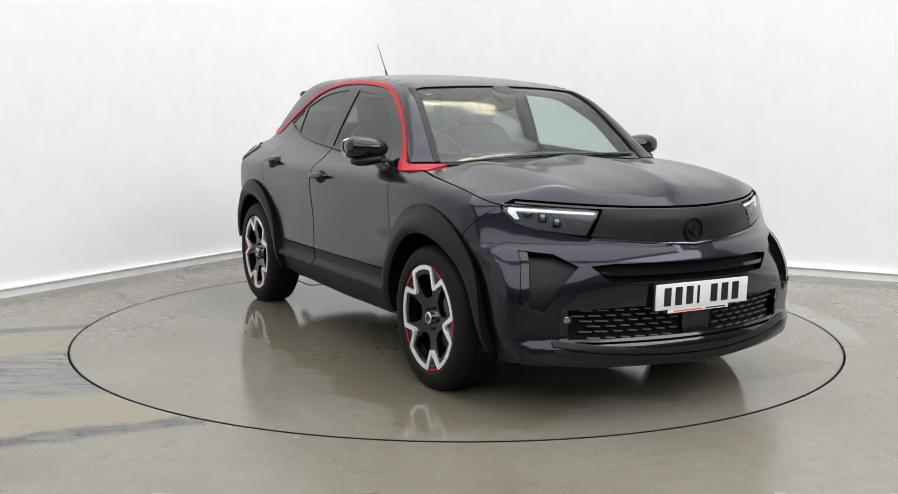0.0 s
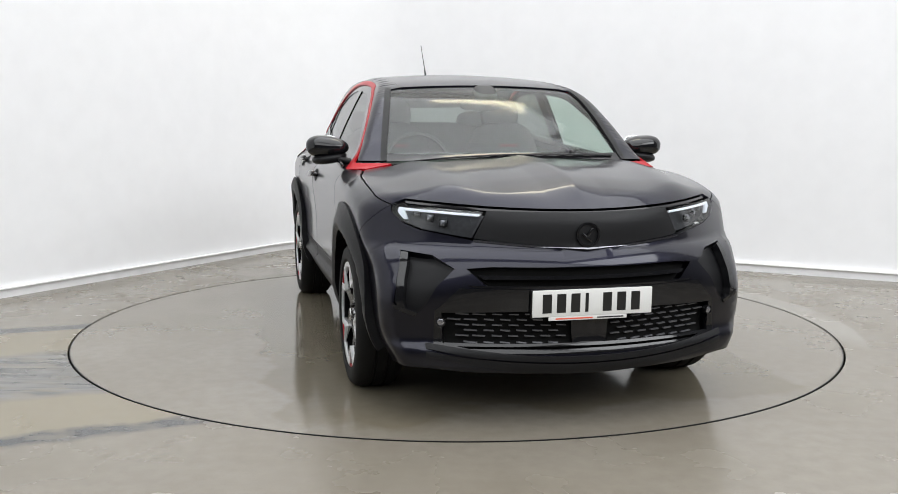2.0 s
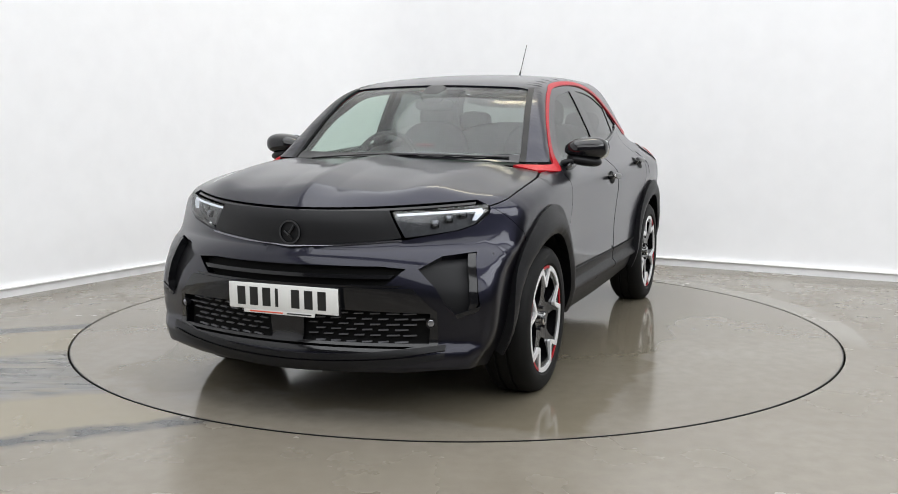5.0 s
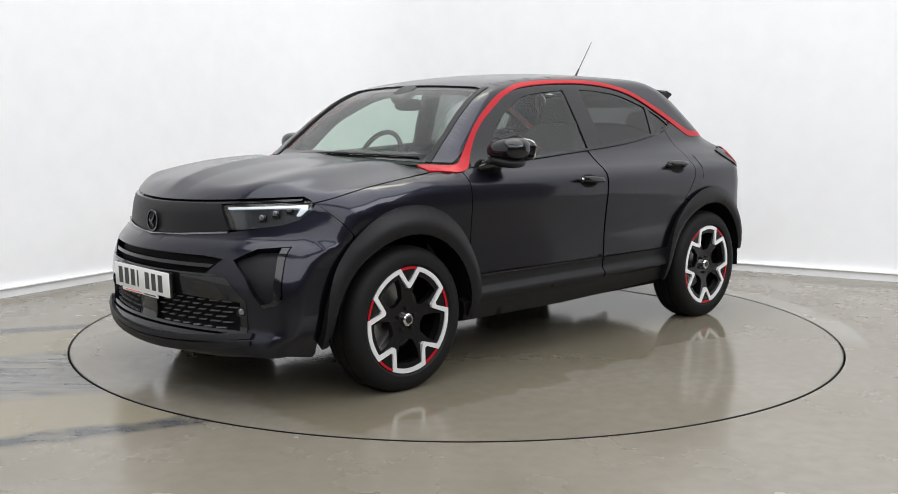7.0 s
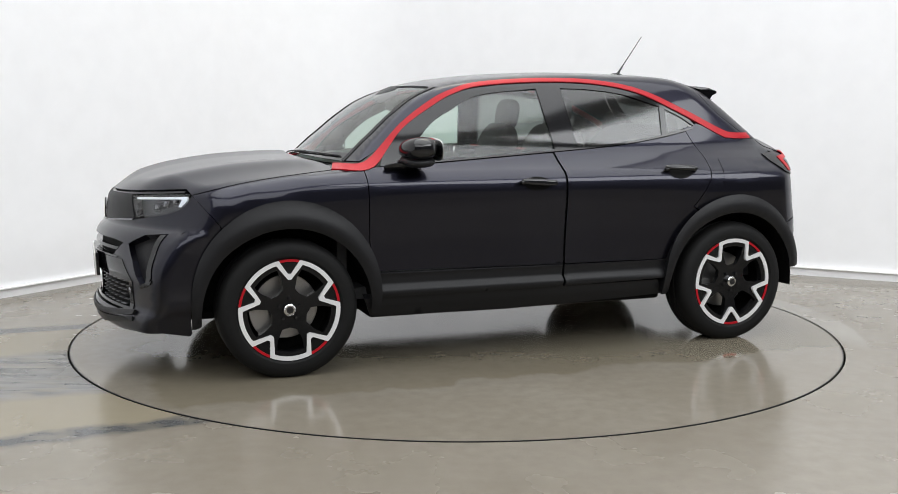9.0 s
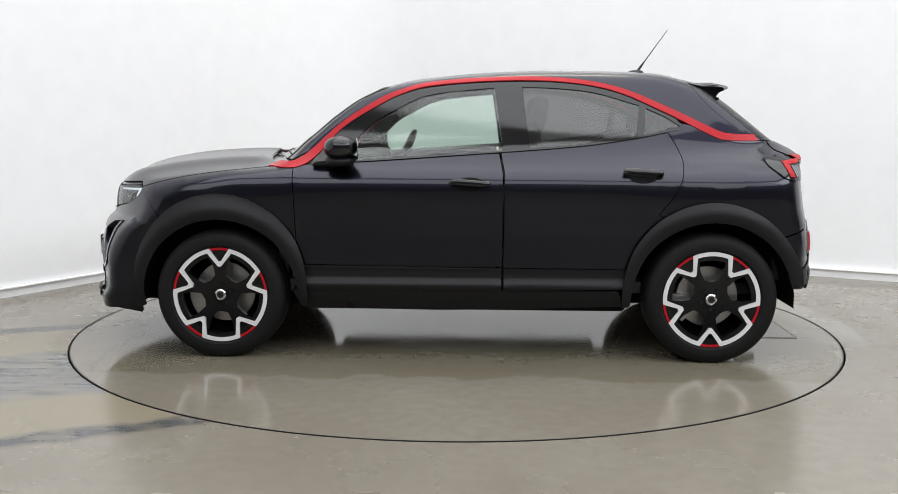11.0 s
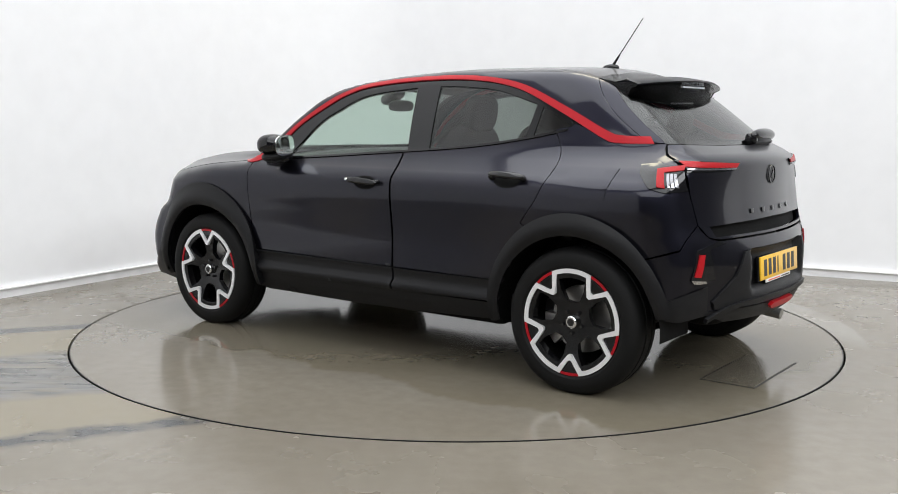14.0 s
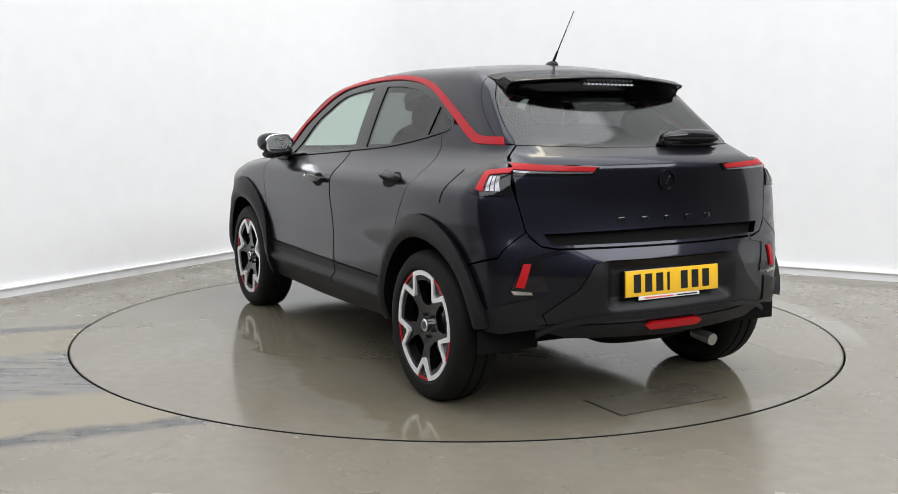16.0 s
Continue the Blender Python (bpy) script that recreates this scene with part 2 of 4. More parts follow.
# the floor, with a round pit for the turntable
bm = bmesh.new()
n = 192
inner = [bm.verts.new((RADIUS * math.cos(2 * math.pi * i / n), RADIUS * math.sin(2 * math.pi * i / n), 0)) for i in range(n)]
outer = [bm.verts.new((32 * math.cos(2 * math.pi * i / n), 26 * math.sin(2 * math.pi * i / n), 0)) for i in range(n)]
low = [bm.verts.new((v.co.x, v.co.y, -0.3)) for v in inner]
for i in range(n):
    j = (i + 1) % n
    bm.faces.new((inner[i], outer[i], outer[j], inner[j]))
    bm.faces.new((low[i], inner[i], inner[j], low[j]))
bm.faces.new(low)
tagged(part("floor", bm, FLOOR, None), "grey-brown polished concrete floor with worn patches", "floor", kind="structure")
tagged(part("ceiling", box_bm(-26, 26, -26, 26, CEIL, CEIL + 0.1), CEILM, None), "plain pale studio ceiling", "ceiling", kind="structure")

turntable = tagged(new("turntable"), "round concrete-topped car turntable set flush in the floor", "turntable")
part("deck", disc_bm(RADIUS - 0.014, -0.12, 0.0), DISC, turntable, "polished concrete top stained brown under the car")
part("rim", ring_bm(RADIUS - 0.0145, RADIUS - 0.010, -0.11, 0.0015), STEEL, turntable, "thin dark steel edge")
# the service hatch let into the deck
part("hatch_frame", box_bm(-1.993, -1.717, -0.308, 0.308, -0.01, 0.0015, 0.0005), STEEL, turntable, "thin dark steel edge")
part("hatch_cover", box_bm(-1.985, -1.725, -0.30, 0.30, -0.01, 0.004, 0.002), material("hatch_steel", (0.120, 0.106, 0.082), 0.17, 0.0, 0, 0, 8, 0.12), turntable, "scuffed grey steel plate")

# ---- the car: one smooth body form from which every panel is cut ----
OX, OY = -0.0684, 0.0474


def curve(pts):
    """A smooth monotone curve through a few control points."""
    a = np.array(sorted(pts), float)
    x, y = a[:, 0], a[:, 1]
    h, d = np.diff(x), np.diff(y) / np.diff(x)
    m = np.zeros_like(x)
    m[0], m[-1] = d[0], d[-1]
    for i in range(1, len(x) - 1):
        if d[i - 1] * d[i] > 0:
            w1, w2 = 2 * h[i] + h[i - 1], h[i] + 2 * h[i - 1]
            m[i] = (w1 + w2) / (w1 / d[i - 1] + w2 / d[i])

    def f(q):
        q = np.asarray(q, float)
        i = np.clip(np.searchsorted(x, q) - 1, 0, len(x) - 2)
        t = np.clip((q - x[i]) / h[i], 0, 1)
        return (2 * t**3 - 3 * t**2 + 1) * y[i] + (t**3 - 2 * t**2 + t) * h[i] * m[i] + (3 * t**2 - 2 * t**3) * y[i + 1] + (t**3 - t**2) * h[i] * m[i + 1]

    return f


TOP = curve([(2.2, 0.855), (2.05, 0.893), (1.9, 0.970), (1.74, 1.014), (1.45, 1.053), (1.2, 1.064), (1.08, 1.062), (0.9, 1.175), (0.75, 1.295), (0.615, 1.385), (0.47, 1.440), (0.264, 1.486), (-0.1, 1.522), (-0.45, 1.535), (-0.885, 1.531), (-1.2, 1.508), (-1.5, 1.47), (-2.2, 1.36)])
NOSE = curve([(0.10, 2.02), (0.20, 2.10), (0.25, 2.145), (0.30, 2.150), (0.36, 2.125), (0.45, 2.128), (0.58, 2.142), (0.66, 2.135), (0.70, 2.115), (0.735, 2.078), (0.80, 2.075), (0.87, 2.062), (0.92, 2.03), (1.2, 1.8)])
TAIL = curve([(0.15, -1.70), (0.22, -1.80), (0.30, -1.865), (0.37, -1.925), (0.45, -1.945), (0.60, -1.948), (0.66, -1.938), (0.70, -1.924), (0.735, -1.908), (0.80, -1.885), (0.92, -1.868), (1.06, -1.862), (1.085, -1.845), (1.12, -1.78), (1.15, -1.715), (1.20, -1.65), (1.30, -1.525), (1.40, -1.395), (1.5, -1.25), (1.7, -1.0)])
TAIL_SIDE = curve([(0.15, -1.70), (0.22, -1.80), (0.30, -1.865), (0.37, -1.915), (0.45, -1.933), (0.60, -1.934), (0.70, -1.922), (0.80, -1.900), (0.92, -1.882), (1.06, -1.862), (1.085, -1.845), (1.12, -1.78), (1.15, -1.715), (1.20, -1.65), (1.30, -1.525), (1.40, -1.395), (1.5, -1.25), (1.7, -1.0)])
SIDE = curve([(0.10, 0.72), (0.25, 0.795), (0.34, 0.842), (0.42, 0.862), (0.50, 0.866), (0.62, 0.866), (0.75, 0.876), (0.87, 0.888), (0.92, 0.887), (0.95, 0.879), (0.975, 0.861), (0.995, 0.838), (1.015, 0.814), (1.04, 0.788), (1.07, 0.761), (1.10, 0.742), (1.20, 0.699), (1.30, 0.653), (1.40, 0.603), (1.48, 0.555), (1.7, 0.40)])
DROP = curve([(2.2, 0.16), (1.7, 0.105), (1.47, 0.050), (1.28, 0.021), (1.02, 0.0), (-2.2, 0.0)])
TAPER = curve([(2.3, 0.935), (1.75, 0.968), (1.3, 0.998), (0.8, 1.0), (-0.3, 1.0), (-0.9, 0.992), (-1.3, 0.988), (-1.75, 0.970), (-2.2, 0.90)])
CABIN_TAPER = curve([(1.2, 1.02), (0.6, 1.0), (-0.2, 1.0), (-0.8, 0.975), (-1.5, 0.90), (-2.0, 0.83)])
CROWN = curve([(2.2, 0.20), (1.7, 0.17), (1.3, 0.125), (1.05, 0.10), (0.8, 0.06), (0.3, 0.10), (-0.5, 0.11), (-1.5, 0.13)])


def step(a, b, v):
    t = np.clip((v - a) / (b - a), 0, 1)
    return t * t * (3 - 2 * t)


def smax(a, b, k):
    h = np.maximum(k - np.abs(a - b), 0) / k
    return np.maximum(a, b) + h * h * k / 4


def body(x, y, z):
    """Below zero inside the car's body, above zero outside."""
    s = np.abs(y)
    # windscreen bowed in plan, bonnet with two ridges and a centre crease
    bow = 0.17 * s * s * step(0.30, 0.62, x) * (1 - step(0.98, 1.16, x))
    xs = x + bow
    hood = step(1.02, 1.16, x) * (1 - step(1.90, 2.06, x))
    zt = TOP(xs) - CROWN(x) * s * s
    zt = zt + hood * (0.022 * np.exp(-((s - 0.53 - 0.05 * (1.6 - x)) / 0.11) ** 2) + 0.016 * np.maximum(0, 1 - s / 0.14) ** 1.3)
    slope = (TOP(xs + 0.01) - TOP(xs - 0.01)) / 0.02
    f = (z - zt) / np.sqrt(1 + slope**2)
    w = step(1.02, 1.14, z)
    ys = SIDE(z + DROP(x) * step(0.55, 0.85, z)) * (TAPER(x) * (1 - w) + CABIN_TAPER(x) * w)
    # shoulders over the wheels
    for wx in (1.2785, -1.2785):
        ys = ys + 0.016 * np.exp(-(((x - wx) / 0.42) ** 2)) * np.exp(-(((z - 0.72) / 0.24) ** 2))
    f = smax(f, s - ys, 0.05 - 0.02 * step(0.2, 0.5, x))
    plan = 0.36 + 0.23 * step(0.45, 0.86, z)
    nose = NOSE(z) - plan * s * s
    f = smax(f, x - nose, 0.05)
    wt = step(0.30, 0.62, s)
    tail = TAIL(z) * (1 - wt) + TAIL_SIDE(z) * wt + (0.25 - 0.02 * step(1.0, 1.2, z)) * s * s
    ts = (TAIL(z + 0.01) - TAIL(z - 0.01)) / 0.02
    f = smax(f, (tail - x) / np.sqrt(1 + ts**2), 0.11)
    return f


AXES = {"side": (0, 2, 1, 0.0, 1.05), "top": (0, 1, 2, 0.5, 1.7), "front": (1, 2, 0, 0.9, 2.3), "rear": (1, 2, 0, -1.0, -2.3)}


def lift(view, uv):
    """The points of the body over (u, v) of a view, and their normals."""
    uv = np.asarray(uv, float).reshape(-1, 2)
    a, b, c, lo, hi = AXES[view]
    p = np.zeros((len(uv), 3))
    p[:, a], p[:, b] = uv[:, 0], uv[:, 1]
    lo, hi = np.full(len(uv), lo), np.full(len(uv), hi)
    for _ in range(34):
        mid = (lo + hi) / 2
        p[:, c] = mid
        inside = body(p[:, 0], p[:, 1], p[:, 2]) < 0
        lo, hi = np.where(inside, mid, lo), np.where(inside, hi, mid)
    p[:, c] = (lo + hi) / 2
    e = 0.004
    g = np.stack([body(*(p + e * d).T) - body(*(p - e * d).T) for d in np.eye(3)], 1)
    return p, g / np.linalg.norm(g, axis=1)[:, None]


def dense(pts, step_, closed=True):
    out = []
    pts = [np.asarray(q, float) for q in pts]
    for i, q in enumerate(pts):
        if i == len(pts) - 1 and not closed:
            out.append(q)
            break
        r = pts[(i + 1) % len(pts)]
        k = max(1, int(np.ceil(np.linalg.norm(r - q) / step_)))
        out += [q + (r - q) * j / k for j in range(k)]
    return np.array(out)


def spline(pts, n=6):
    """A smooth open line through control points."""
    p = np.array(pts, float)
    q = np.vstack([2 * p[0] - p[1], p, 2 * p[-1] - p[-2]])
    out = []
    for i in range(1, len(q) - 2):
        a, b, c, d = q[i - 1 : i + 3]
        for j in range(n):
            t = j / n
            out.append(0.5 * (2 * b + (c - a) * t + (2 * a - 5 * b + 4 * c - d) * t * t + (3 * b - a - 3 * c + d) * t**3))
    out.append(p[-1])
    return [tuple(v) for v in out]


def in_poly(q, poly):
    x, y = q[:, 0], q[:, 1]
    r = np.zeros(len(q), bool)
    px, py = poly[:, 0], poly[:, 1]
    for i in range(len(poly)):
        x0, y0, x1, y1 = px[i - 1], py[i - 1], px[i], py[i]
        if y0 != y1:
            r ^= ((y0 > y) != (y1 > y)) & (x < (x1 - x0) * (y - y0) / (y1 - y0) + x0)
    return r


def inset(poly, d):
    """A closed line moved inwards by d."""
    p = np.asarray(poly, float)
    area = 0.5 * np.sum(p[:, 0] * np.roll(p[:, 1], -1) - np.roll(p[:, 0], -1) * p[:, 1])
    a, b = np.roll(p, 1, 0), np.roll(p, -1, 0)
    e1, e2 = p - a, b - p
    n1 = np.stack([-e1[:, 1], e1[:, 0]], 1) / (np.linalg.norm(e1, axis=1)[:, None] + 1e-9)
    n2 = np.stack([-e2[:, 1], e2[:, 0]], 1) / (np.linalg.norm(e2, axis=1)[:, None] + 1e-9)
    m = n1 + n2
    m = m / np.maximum(np.sum(m * n1, 1), 0.4)[:, None]
    return p + m * d * (1 if area > 0 else -1)


from mathutils.geometry import delaunay_2d_cdt


def tri(outline, holes, grid):
    loops = [dense(l, grid) for l in (outline, *holes)]
    pts, edges = [], []
    for l in loops:
        k = len(pts)
        pts += [tuple(q) for q in l]
        edges += [(k + i, k + (i + 1) % len(l)) for i in range(len(l))]
    lo, hi = loops[0].min(0), loops[0].max(0)
    gx, gy = np.meshgrid(np.arange(lo[0] + grid / 2, hi[0], grid), np.arange(lo[1] + grid / 2, hi[1], grid))
    gx = gx + (np.arange(gx.shape[0]) % 2)[:, None] * grid / 2
    q = np.stack([gx.ravel(), gy.ravel()], 1)
    keep = in_poly(q, inset(loops[0], grid * 0.4)) if len(q) else np.zeros(0, bool)
    pts += [tuple(v) for v in q[keep]]
    v, e, f, *_ = delaunay_2d_cdt([Vector(k) for k in pts], edges, [], 0, 1e-5)
    v = np.array([tuple(k) for k in v])
    c = np.array([v[list(t)].mean(0) for t in f])
    ok = in_poly(c, loops[0])
    for h in loops[1:]:
        ok &= ~in_poly(c, h)
    f = [tuple(t) for t, k in zip(f, ok) if k]
    return v, f


class Skin:
    """Gathers pieces of surface with their own normals into one mesh."""

    def __init__(self):
        self.v, self.f, self.n = [], [], []

    def add(self, view, outline, holes=(), grid=0.035, off=0.0, rim=0.012, sides=(1,), gap=0.0, warp=None, back=False):
        outline = inset(dense(outline, grid * 0.7), gap) if gap else outline
        uv, faces = tri(outline, holes, grid)
        p, nrm = lift(view, uv)
        o = np.full(len(p), off) if warp is None else off + warp(p)
        p = p + nrm * o[:, None]
        if warp is not None:
            ti = np.array(faces)
            fn = np.cross(p[ti[:, 1]] - p[ti[:, 0]], p[ti[:, 2]] - p[ti[:, 0]])
            fn = fn * np.sign(np.sum(fn * nrm[ti[:, 0]], 1))[:, None]
            bent = np.zeros_like(p)
            for i in range(3):
                np.add.at(bent, ti[:, i], fn)
            size = np.linalg.norm(bent, axis=1)[:, None]
            nrm = np.where(size > 1e-12, bent / np.maximum(size, 1e-12), nrm)
        count = {}
        for t in faces:
            for i in range(3):
                k = (t[i], t[(i + 1) % 3])
                count[k] = 1
        edge = [k for k in count if (k[1], k[0]) not in count]
        for s in sides:
            m = np.array([1, s, 1])
            P, N = p * m, nrm * m
            k = len(self.v)
            self.v += [tuple(q) for q in P]
            for t in faces:
                a, b, c = (P[i] for i in t)
                flip = np.dot(np.cross(b - a, c - a), N[t[0]]) < 0
                t = t[::-1] if flip else t
                self.f.append(tuple(k + i for i in t))
                self.n += [tuple(N[i]) for i in t]
            if rim:
                for a, b in edge:
                    j = len(self.v)
                    q = [P[a], P[b], P[b] - N[b] * rim, P[a] - N[a] * rim]
                    self.v += [tuple(w) for w in q]
                    fn = np.cross(q[1] - q[0], q[3] - q[0])
                    fn = fn / (np.linalg.norm(fn) + 1e-12)
                    self.f.append((j, j + 1, j + 2, j + 3))
                    self.n += [tuple(fn)] * 4
        return self

    def done(self, name, mat, parent, label="", shift=True):
        me = bpy.data.meshes.new(name)
        me.from_pydata(self.v, [], self.f)
        me.materials.append(mat)
        for pl in me.polygons:
            pl.use_smooth = True
        me.normals_split_custom_set(self.n)
        ob = new(name, me)
        ob.parent = parent
        if shift:
            ob.location = (OX, OY, 0)
        return tagged(ob, label)


def put(name, bm, mat, parent, label="", smooth=True):
    """A plain mesh as a part of the car, in the car's own space."""
    ob = part(name, bm, mat, parent, label)
    if parent is car:
        ob.location = (OX, OY, 0)
    if smooth:
        ob.data.set_sharp_from_angle(angle=radians(38))
        for pl in ob.data.polygons:
            pl.use_smooth = True
    return ob


car = tagged(new("car"), "black compact crossover car with red roof trim on the turntable", "car")

# ---- lines of the body, as (x, z) from the side, (y, z) from the ends, (x, y) from above ----
RED_UP = spline([(0.995, 1.030), (0.86, 1.052), (0.66, 1.232), (0.472, 1.356), (0.345, 1.411), (0.182, 1.452), (-0.154, 1.478), (-0.507, 1.476), (-0.803, 1.430), (-1.076, 1.320), (-1.32, 1.205), (-1.40, 1.184), (-1.525, 1.180)])
RED_LO = spline([(1.035, 1.007), (0.835, 1.018), (0.650, 1.207), (0.455, 1.332), (0.336, 1.390), (0.182, 1.431), (-0.154, 1.458), (-0.50, 1.455), (-0.788, 1.407), (-1.064, 1.289), (-1.30, 1.172), (-1.38, 1.150), (-1.548, 1.148)])
HOOD_EDGE = spline([(1.715, 0.893), (1.60, 0.925), (1.47, 0.953), (1.276, 0.982), (1.04, 1.005)])
DOOR_F = spline([(0.892, 1.014), (0.882, 0.856), (0.876, 0.657), (0.862, 0.50)])
DOOR_B = [(-0.18, 1.08), (-0.199, 0.982), (-0.200, 0.676), (-0.197, 0.375)]
DOOR_R = spline([(-1.06, 1.205), (-1.115, 1.10), (-1.128, 1.02), (-1.09, 0.90), (-1.0, 0.775)])
BELT = spline([(0.80, 1.022), (0.60, 1.030), (0.413, 1.040), (-0.2, 1.083), (-0.617, 1.117), (-0.911, 1.160), (-1.125, 1.203)])


def belt(x):
    b = sorted(BELT)
    return float(np.interp(x, [q[0] for q in b], [q[1] for q in b]))


def arc(cx, cz, r, a0, a1, n=24, sx=1.0):
    return [(cx + sx * r * math.cos(radians(a0 + (a1 - a0) * i / n)), cz + r * math.sin(radians(a0 + (a1 - a0) * i / n))) for i in range(n + 1)]


WX, WZ, WY = 1.2785, 0.327, 0.86
BOTH = (1, -1)


def line_from(view, pts, want):
    """The same line on the body as another view sees it."""
    p, _ = lift(view, pts)
    return [tuple(q) for q in p[:, want]]


# front wing
wing = HOOD_EDGE + [(0.895, 1.014)] + DOOR_F + arc(WX, WZ, 0.45, 157, 52)[3:] + [(1.60, 0.757)]
for s in BOTH:
    Skin().add("side", wing, gap=0.002, sides=(s,)).done("front_wing", PAINT, car)
front_door = DOOR_F[::-1] + [q for q in BELT if -0.17 < q[0] < 0.80] + DOOR_B[:-1] + [(-0.197, 0.49)]
rear_door = [(-0.204, 0.49), (-0.207, 0.676), (-0.206, 0.982), (-0.187, 1.083)] + [q for q in BELT if -1.06 < q[0] < -0.2] + DOOR_R + arc(-WX, WZ, 0.465, 62, 20)
lower_door = [(0.862, 0.494), (-0.197, 0.486), (-0.197, 0.372), (0.855, 0.368)]
lower_rear = [(-0.204, 0.486), (-0.86, 0.486), (-0.84, 0.385), (-0.204, 0.372)]
for s in BOTH:
    d = Skin().add("side", front_door, gap=0.003, sides=(s,)).done("front_door", PAINT, car)
    Skin().add("side", lower_door, gap=0.003, off=0.006, rim=0.015, sides=(s,), grid=0.016, warp=lambda p: -0.008 * step(0.49, 0.47, p[:, 2]) + 0.026 * step(0.425, 0.405, p[:, 2]) - 0.008 * step(0.395, 0.375, p[:, 2])).done("lower_moulding", CLAD, d, shift=False)
    d2 = Skin().add("side", rear_door, gap=0.003, sides=(s,)).done("rear_door", PAINT, car)
    Skin().add("side", lower_rear, gap=0.003, off=0.006, rim=0.015, sides=(s,), grid=0.016, warp=lambda p: -0.008 * step(0.49, 0.47, p[:, 2]) + 0.026 * step(0.425, 0.405, p[:, 2]) - 0.008 * step(0.395, 0.375, p[:, 2])).done("lower_moulding", CLAD, d2, shift=False)
    # sill below the doors
    Skin().add("side", [(0.90, 0.365), (-0.80, 0.372), (-0.84, 0.285), (-0.3, 0.265), (0.1, 0.255), (0.80, 0.262), (0.86, 0.27)], off=0.004, rim=0.05, sides=(s,)).done("sill", CLAD, car)
    # wheel arch claddings
    for wx, a0, a1, nm in ((WX, -6, 183, "front_arch_cladding"), (-WX, -3, 169, "rear_arch_cladding")):
        rise = 0.085 if wx > 0 else 0.055
        ang = np.linspace(a0, a1, 44)
        rad = [0.458 + rise * max(0, math.sin(radians(a))) ** 1.3 for a in ang]
        out = [(wx + r * math.cos(radians(a)), WZ + r * math.sin(radians(a))) for r, a in zip(rad, ang)] + arc(wx, WZ, 0.412, a1, a0)
        Skin().add("side", out, grid=0.02, off=0.010, rim=0.07, sides=(s,), warp=lambda p, wx=wx: 0.030 * step(0.535, 0.455, np.hypot(p[:, 0] - wx, p[:, 2] - WZ)) - 0.012 * step(0.432, 0.415, np.hypot(p[:, 0] - wx, p[:, 2] - WZ))).done(nm, CLAD, car)
    # red trim along the roof line
    red = RED_UP + RED_LO[::-1]
    Skin().add("side", red, grid=0.02, off=0.004, rim=0.012, sides=(s,)).done("roof_trim", RED, car, "bright red trim strip")

# windscreen, seen from above
WS_EDGE = spline([(0.955, 0.645), (0.82, 0.615), (0.62, 0.567), (0.425, 0.525)])
WS_TOP = spline([(0.425, 0.525), (0.452, 0.30), (0.465, 0.0), (0.452, -0.30), (0.425, -0.525)])
WS_BASE = spline([(0.955, -0.645), (1.03, -0.35), (1.06, 0.0), (1.03, 0.35), (0.955, 0.645)])
screen = WS_EDGE + WS_TOP[1:] + [(x, -y) for x, y in WS_EDGE[::-1]][1:] + WS_BASE[1:-1]
Skin().add("top", screen, grid=0.018, off=-0.007, rim=0.006).done("windscreen", GLASS_F, car, "green-tinted windscreen")
# black band round the windscreen
Skin().add("top", WS_BASE + [(x - 0.045, y * 0.985) for x, y in WS_BASE[::-1]], off=-0.002, rim=0.003).done("windscreen_band", GLOSS, car)
# black pillar finishers beside the windscreen
for s in BOTH:
    Skin().add("top", [(x, s * (y - 0.010)) for x, y in WS_EDGE] + [(x - 0.006, s * (y + 0.022)) for x, y in WS_EDGE[::-1]], grid=0.012, off=0.003, rim=0.012).done("pillar_finisher", CLAD, car)
# cowl between bonnet and windscreen
Skin().add("top", [(x + 0.075, y * 1.05) for x, y in WS_BASE] + [(x + 0.003, y) for x, y in WS_BASE[::-1]], off=-0.02, rim=0.03).done("cowl", GLOSS, car)
# bonnet
he = [(x, y) for x, y in line_from("side", [q for q in HOOD_EDGE], [0, 1])]
nose_edge = [(y, 0.888 + 0.03 * (y / 0.7) ** 2) for y in np.linspace(-0.70, 0.70, 29)]
ne = line_from("front", nose_edge, [0, 1])
bonnet = he + [(x + 0.065, y * 1.04) for x, y in WS_BASE[::-1]] + [(x, -y) for x, y in he[::-1]] + [q for q in ne]
Skin().add("top", bonnet, gap=0.002, grid=0.02, rim=0.015).done("bonnet", PAINT, car)

# roof
ROOF_Y = 0.47
roof_front = [(x - 0.006, y) for x, y in WS_TOP if abs(y) < ROOF_Y]
roof_rear = [(-1.185, y) for y in np.linspace(-ROOF_Y, ROOF_Y, 15)]
Skin().add("top", [(0.43, ROOF_Y)] + roof_front + [(0.43, -ROOF_Y)] + [(x, -ROOF_Y) for x in np.linspace(0.4, -1.17, 30)] + roof_rear + [(x, ROOF_Y) for x in np.linspace(-1.17, 0.4, 30)], rim=0.01).done("roof", PAINT, car)
